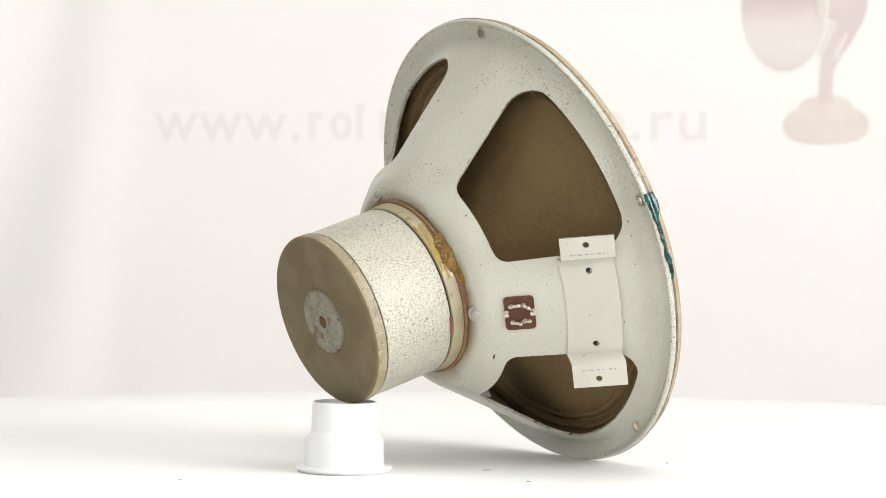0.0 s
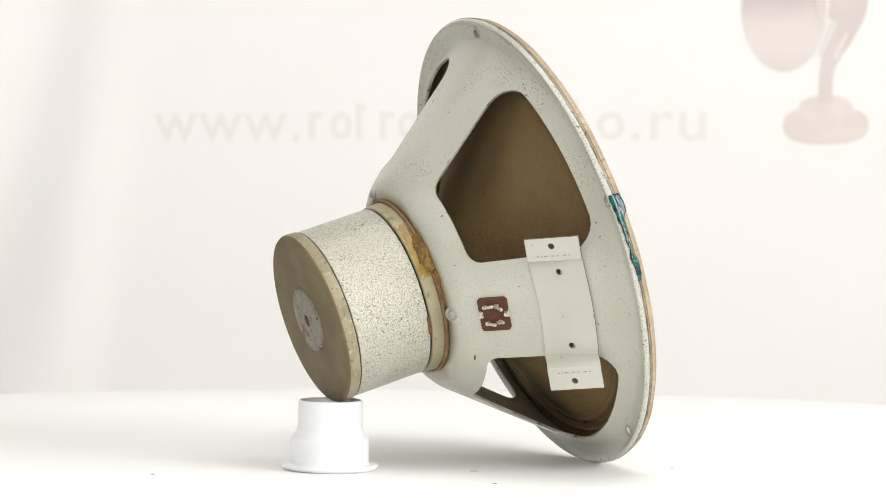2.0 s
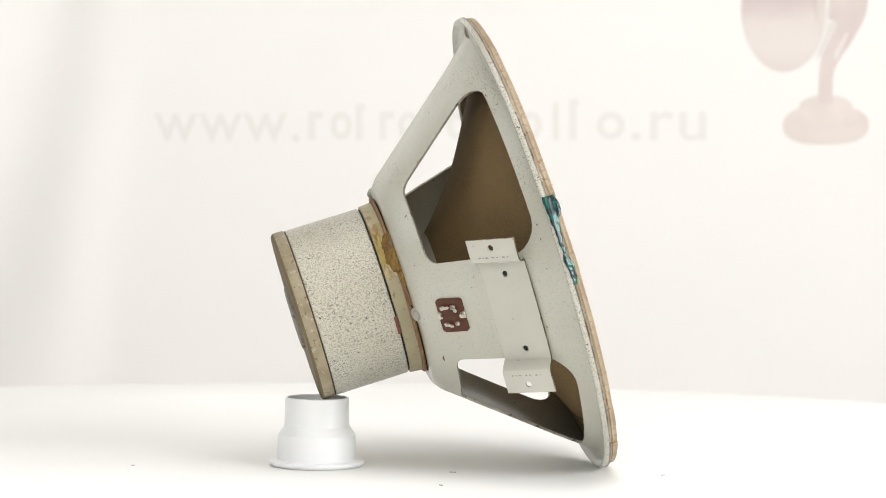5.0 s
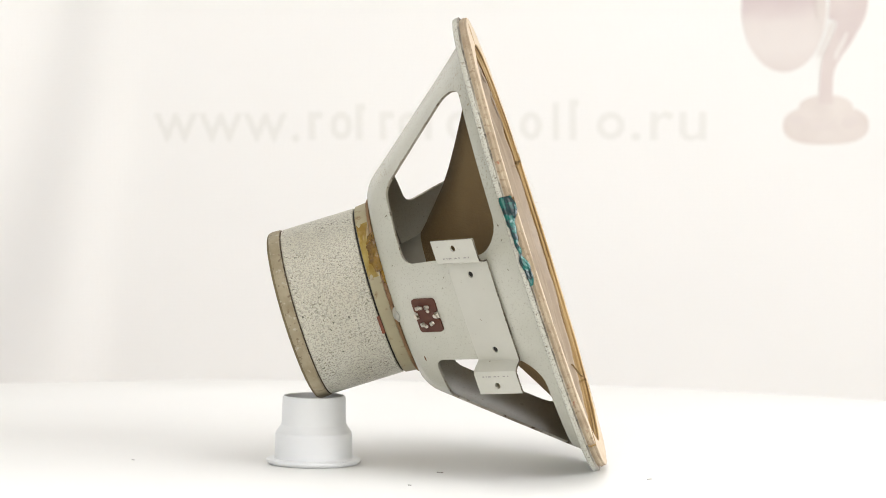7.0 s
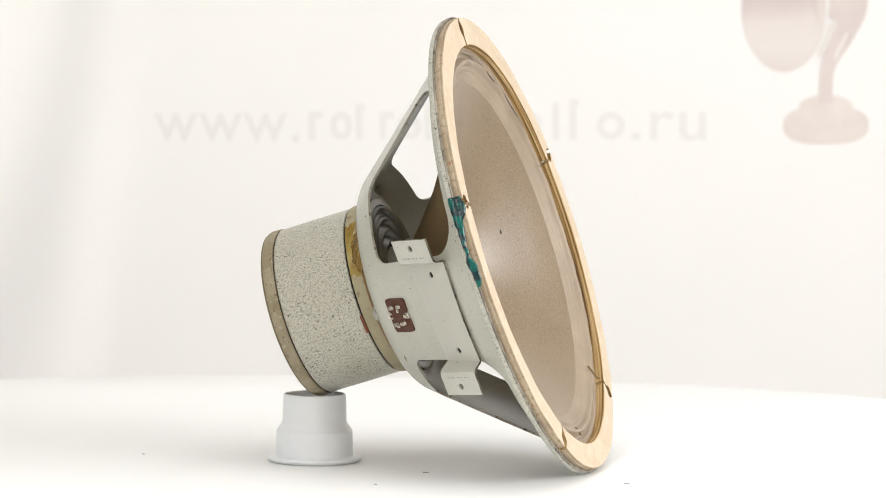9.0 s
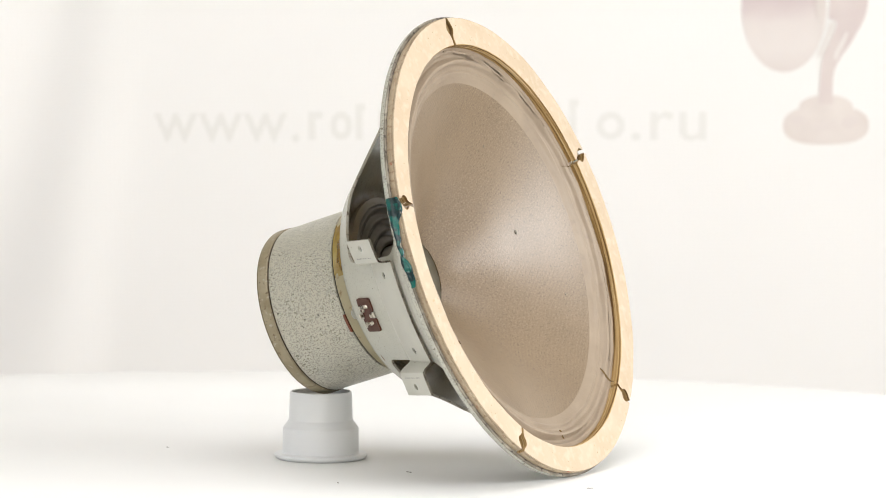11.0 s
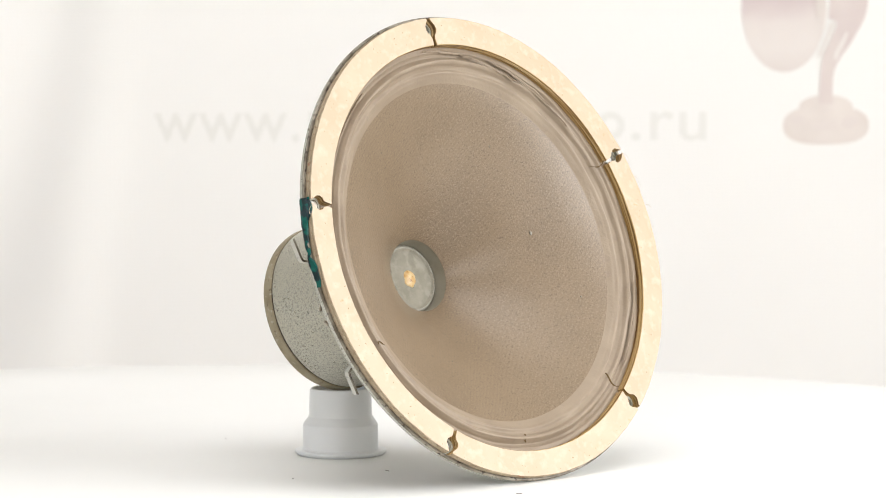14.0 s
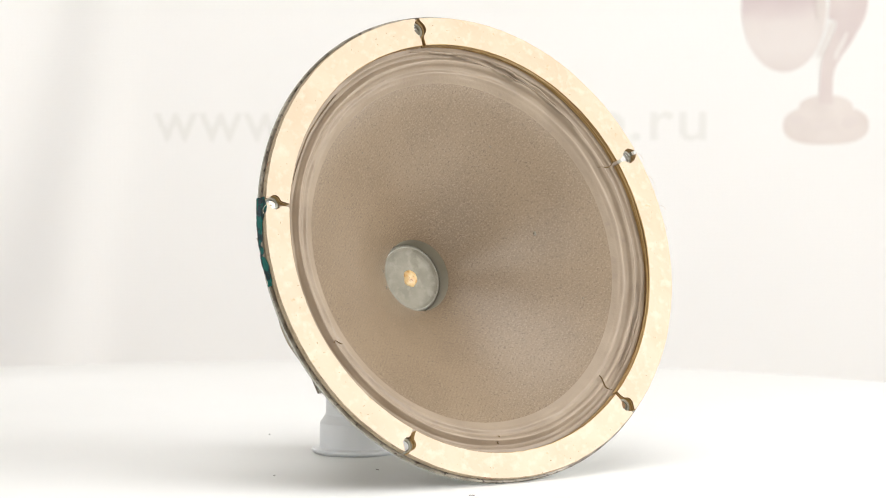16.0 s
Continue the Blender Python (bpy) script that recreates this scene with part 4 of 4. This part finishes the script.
def bracket():
    def tab(side):
        return [(side * t, h, flat) for t, h, flat in ((33.2, 0.5, 1), (34.4, 1.3, 0.9), (35.4, 3.4, 0.5), (36.2, 5.0, 0.15), (37.3, 6.1, 0), (39, 6.4, 0), (45, 6.4, 0), (51.6, 6.3, 0))]

    run = tab(-1)[::-1] + [(t, 0.3, 1) for t in np.linspace(-31.5, 31.5, 22)] + tab(1)
    bm = bmesh.new()
    cols = []
    for t, h, flat in run:
        col = []
        for j in range(9):
            s = -16.0 + 34.2 * j / 8
            big = R0 + s * DR
            drop = (math.sqrt(big * big - t * t) - big) * flat * 0.8
            col.append(bm.verts.new(on_spoke(float(t), s, h + 0.2 - 1.45 * flat * smooth(5, 0, j), drop)))
        cols.append(col)
    for a, b in zip(cols, cols[1:]):
        for j in range(8):
            bm.faces.new((a[j], b[j], b[j + 1], a[j + 1]))
    bmesh.ops.recalc_face_normals(bm, faces=bm.faces)
    f = bm.faces[len(bm.faces) // 2]
    f.normal_update()
    if f.normal.dot(on_spoke(0, 0, 10) - on_spoke(0, 0, 0)) < 0:
        bmesh.ops.reverse_faces(bm, faces=bm.faces)
    ob = part("bracket", bm, [M_BRACKET, M_BARE_SHADE], speaker, "bent cream-grey metal bracket with raised drilled tabs", AX, 60)
    mod = ob.modifiers.new("sheet", "SOLIDIFY")
    mod.thickness, mod.offset, mod.material_offset_rim = 0.0013, 1, 1
    bake(ob, 30)
    holes = bmesh.new()
    n = (on_spoke(0, 0, 10) - on_spoke(0, 0, 0)).normalized()
    for t in (-46.0, -25.2, 25.2, 46.0):
        rod(0.0021, 0.008, Matrix.Translation(on_spoke(t, 0.3, 5 if abs(t) > 40 else 0)) @ n.to_track_quat("Z", "Y").to_matrix().to_4x4(), holes)
    cut(ob, holes)
    # near-black discs stand in for the shade down the two inner holes
    for t in (-25.2, 25.2):
        m = Matrix.Translation(on_spoke(t, 0.3, 0.7, -2.8)) @ n.to_track_quat("Z", "Y").to_matrix().to_4x4()
        part("hole_shadow", rod(0.0023, 0.0006, m), M_DARK, ob, "dark disc painting the shade inside a drilled hole")
    # stamped writing along both folds, too worn to read
    for side in (-1, 1):
        for s0, w in ((-9, 1.6), (-6.5, 1.0), (-4, 2.2), (0.5, 1.8), (3.5, 1.2), (8, 2.0), (11, 1.0)):
            m = Matrix.Translation(on_spoke(side * 39.6, s0, 8.1)) @ n.to_track_quat("Z", "Y").to_matrix().to_4x4()
            along = (on_spoke(0, 1, 0) - on_spoke(0, 0, 0)).normalized()
            b = bmesh.new()
            across = n.cross(along)
            p = on_spoke(side * 39.8, s0, 8.12)
            base = [b.verts.new(p + along * x * MM + across * y * MM) for x, y in ((-w / 2, -0.4), (w / 2, -0.4), (w / 2, 0.4), (-w / 2, 0.4))]
            b.faces.new(base)
            part("stamped_bar", b, M_MARK, ob, "worn stamped bar")
    return ob


bracket()


# ---- terminal board
def terminal():
    n = (on_spoke(0, 0, 10) - on_spoke(0, 0, 0)).normalized()
    along = (on_spoke(0, 1, 0) - on_spoke(0, 0, 0)).normalized()
    z = n
    x = along
    y = z.cross(x)
    m = Matrix((x, y, z)).transposed().to_4x4()
    m.translation = on_spoke(0.0, (-73.8 - A0) / DA, 0.5)
    outline = fillet([(-9.6, -11.2), (9.6, -11.2), (9.6, -2.6), (7.6, -2.6), (7.6, 2.6), (9.6, 2.6), (9.6, 11.2), (-9.6, 11.2), (-9.6, 2.6), (-7.6, 2.6), (-7.6, -2.6), (-9.6, -2.6)],
                     (2.4, 2.4, 0.5, 0.8, 0.8, 0.5, 2.4, 2.4, 0.5, 0.8, 0.8, 0.5), 4)
    bm = bmesh.new()
    face = bm.faces.new([bm.verts.new((p[0] * MM, p[1] * MM, -0.0012)) for p in outline])
    made = bmesh.ops.extrude_face_region(bm, geom=[face])
    bmesh.ops.translate(bm, verts=[v for v in made["geom"] if isinstance(v, bmesh.types.BMVert)], vec=(0, 0, 0.0016))
    bmesh.ops.recalc_face_normals(bm, faces=bm.faces)
    board = part("terminal_board", bm, M_PHENOL, speaker, "dark red-brown phenolic terminal board", AX @ m)
    for s in (-1, 1):
        bm = rounded_box(0.0032, 0.0042, 0.0012, 0.0004, Matrix.Translation((s * 0.0085, 0, 0.0006)), seg=1)
        rod(0.0014, 0.0024, Matrix.Translation((s * 0.0080, 0, 0.0012)), bm, 14)
        part("clip", bm, M_TIN, board, "tinned clip")
    for px, py, tilt, spin in ((-4.6, 5.6, -12, 8), (2.6, 5.8, -30, -18), (-4.4, -5.6, -14, -6), (2.8, -5.2, -34, 20)):
        bm = bmesh.new()
        mm = Matrix.Translation((px * MM, py * MM, 0.0018)) @ pose(0, 0, 0, 0, tilt, spin)
        rounded_box(0.0062, 0.0021, 0.0006, 0.0002, mm @ Matrix.Translation((0.0022, 0, 0.0004)), bm, 1)
        rod(0.0013, 0.0026, mm @ Matrix.Translation((-0.0006, 0, -0.0006)), bm, 12)
        bmesh.ops.create_uvsphere(bm, u_segments=10, v_segments=6, radius=0.0014, matrix=mm @ Matrix.Translation((0.0046, 0.0002, 0.0008)) @ Matrix.Diagonal((1.3, 0.9, 0.7, 1)))
        part("solder_lug", bm, M_TIN, board, "tarnished solder lug")


terminal()


# ---------------------------------------------------------------- motion
def motions():
    rows = [(t, pose(0, 0, 0, 0, 0, a)) for t, a in TURN]
    for thing in (table, cup, speaker):
        walk(thing, rows)


motions()
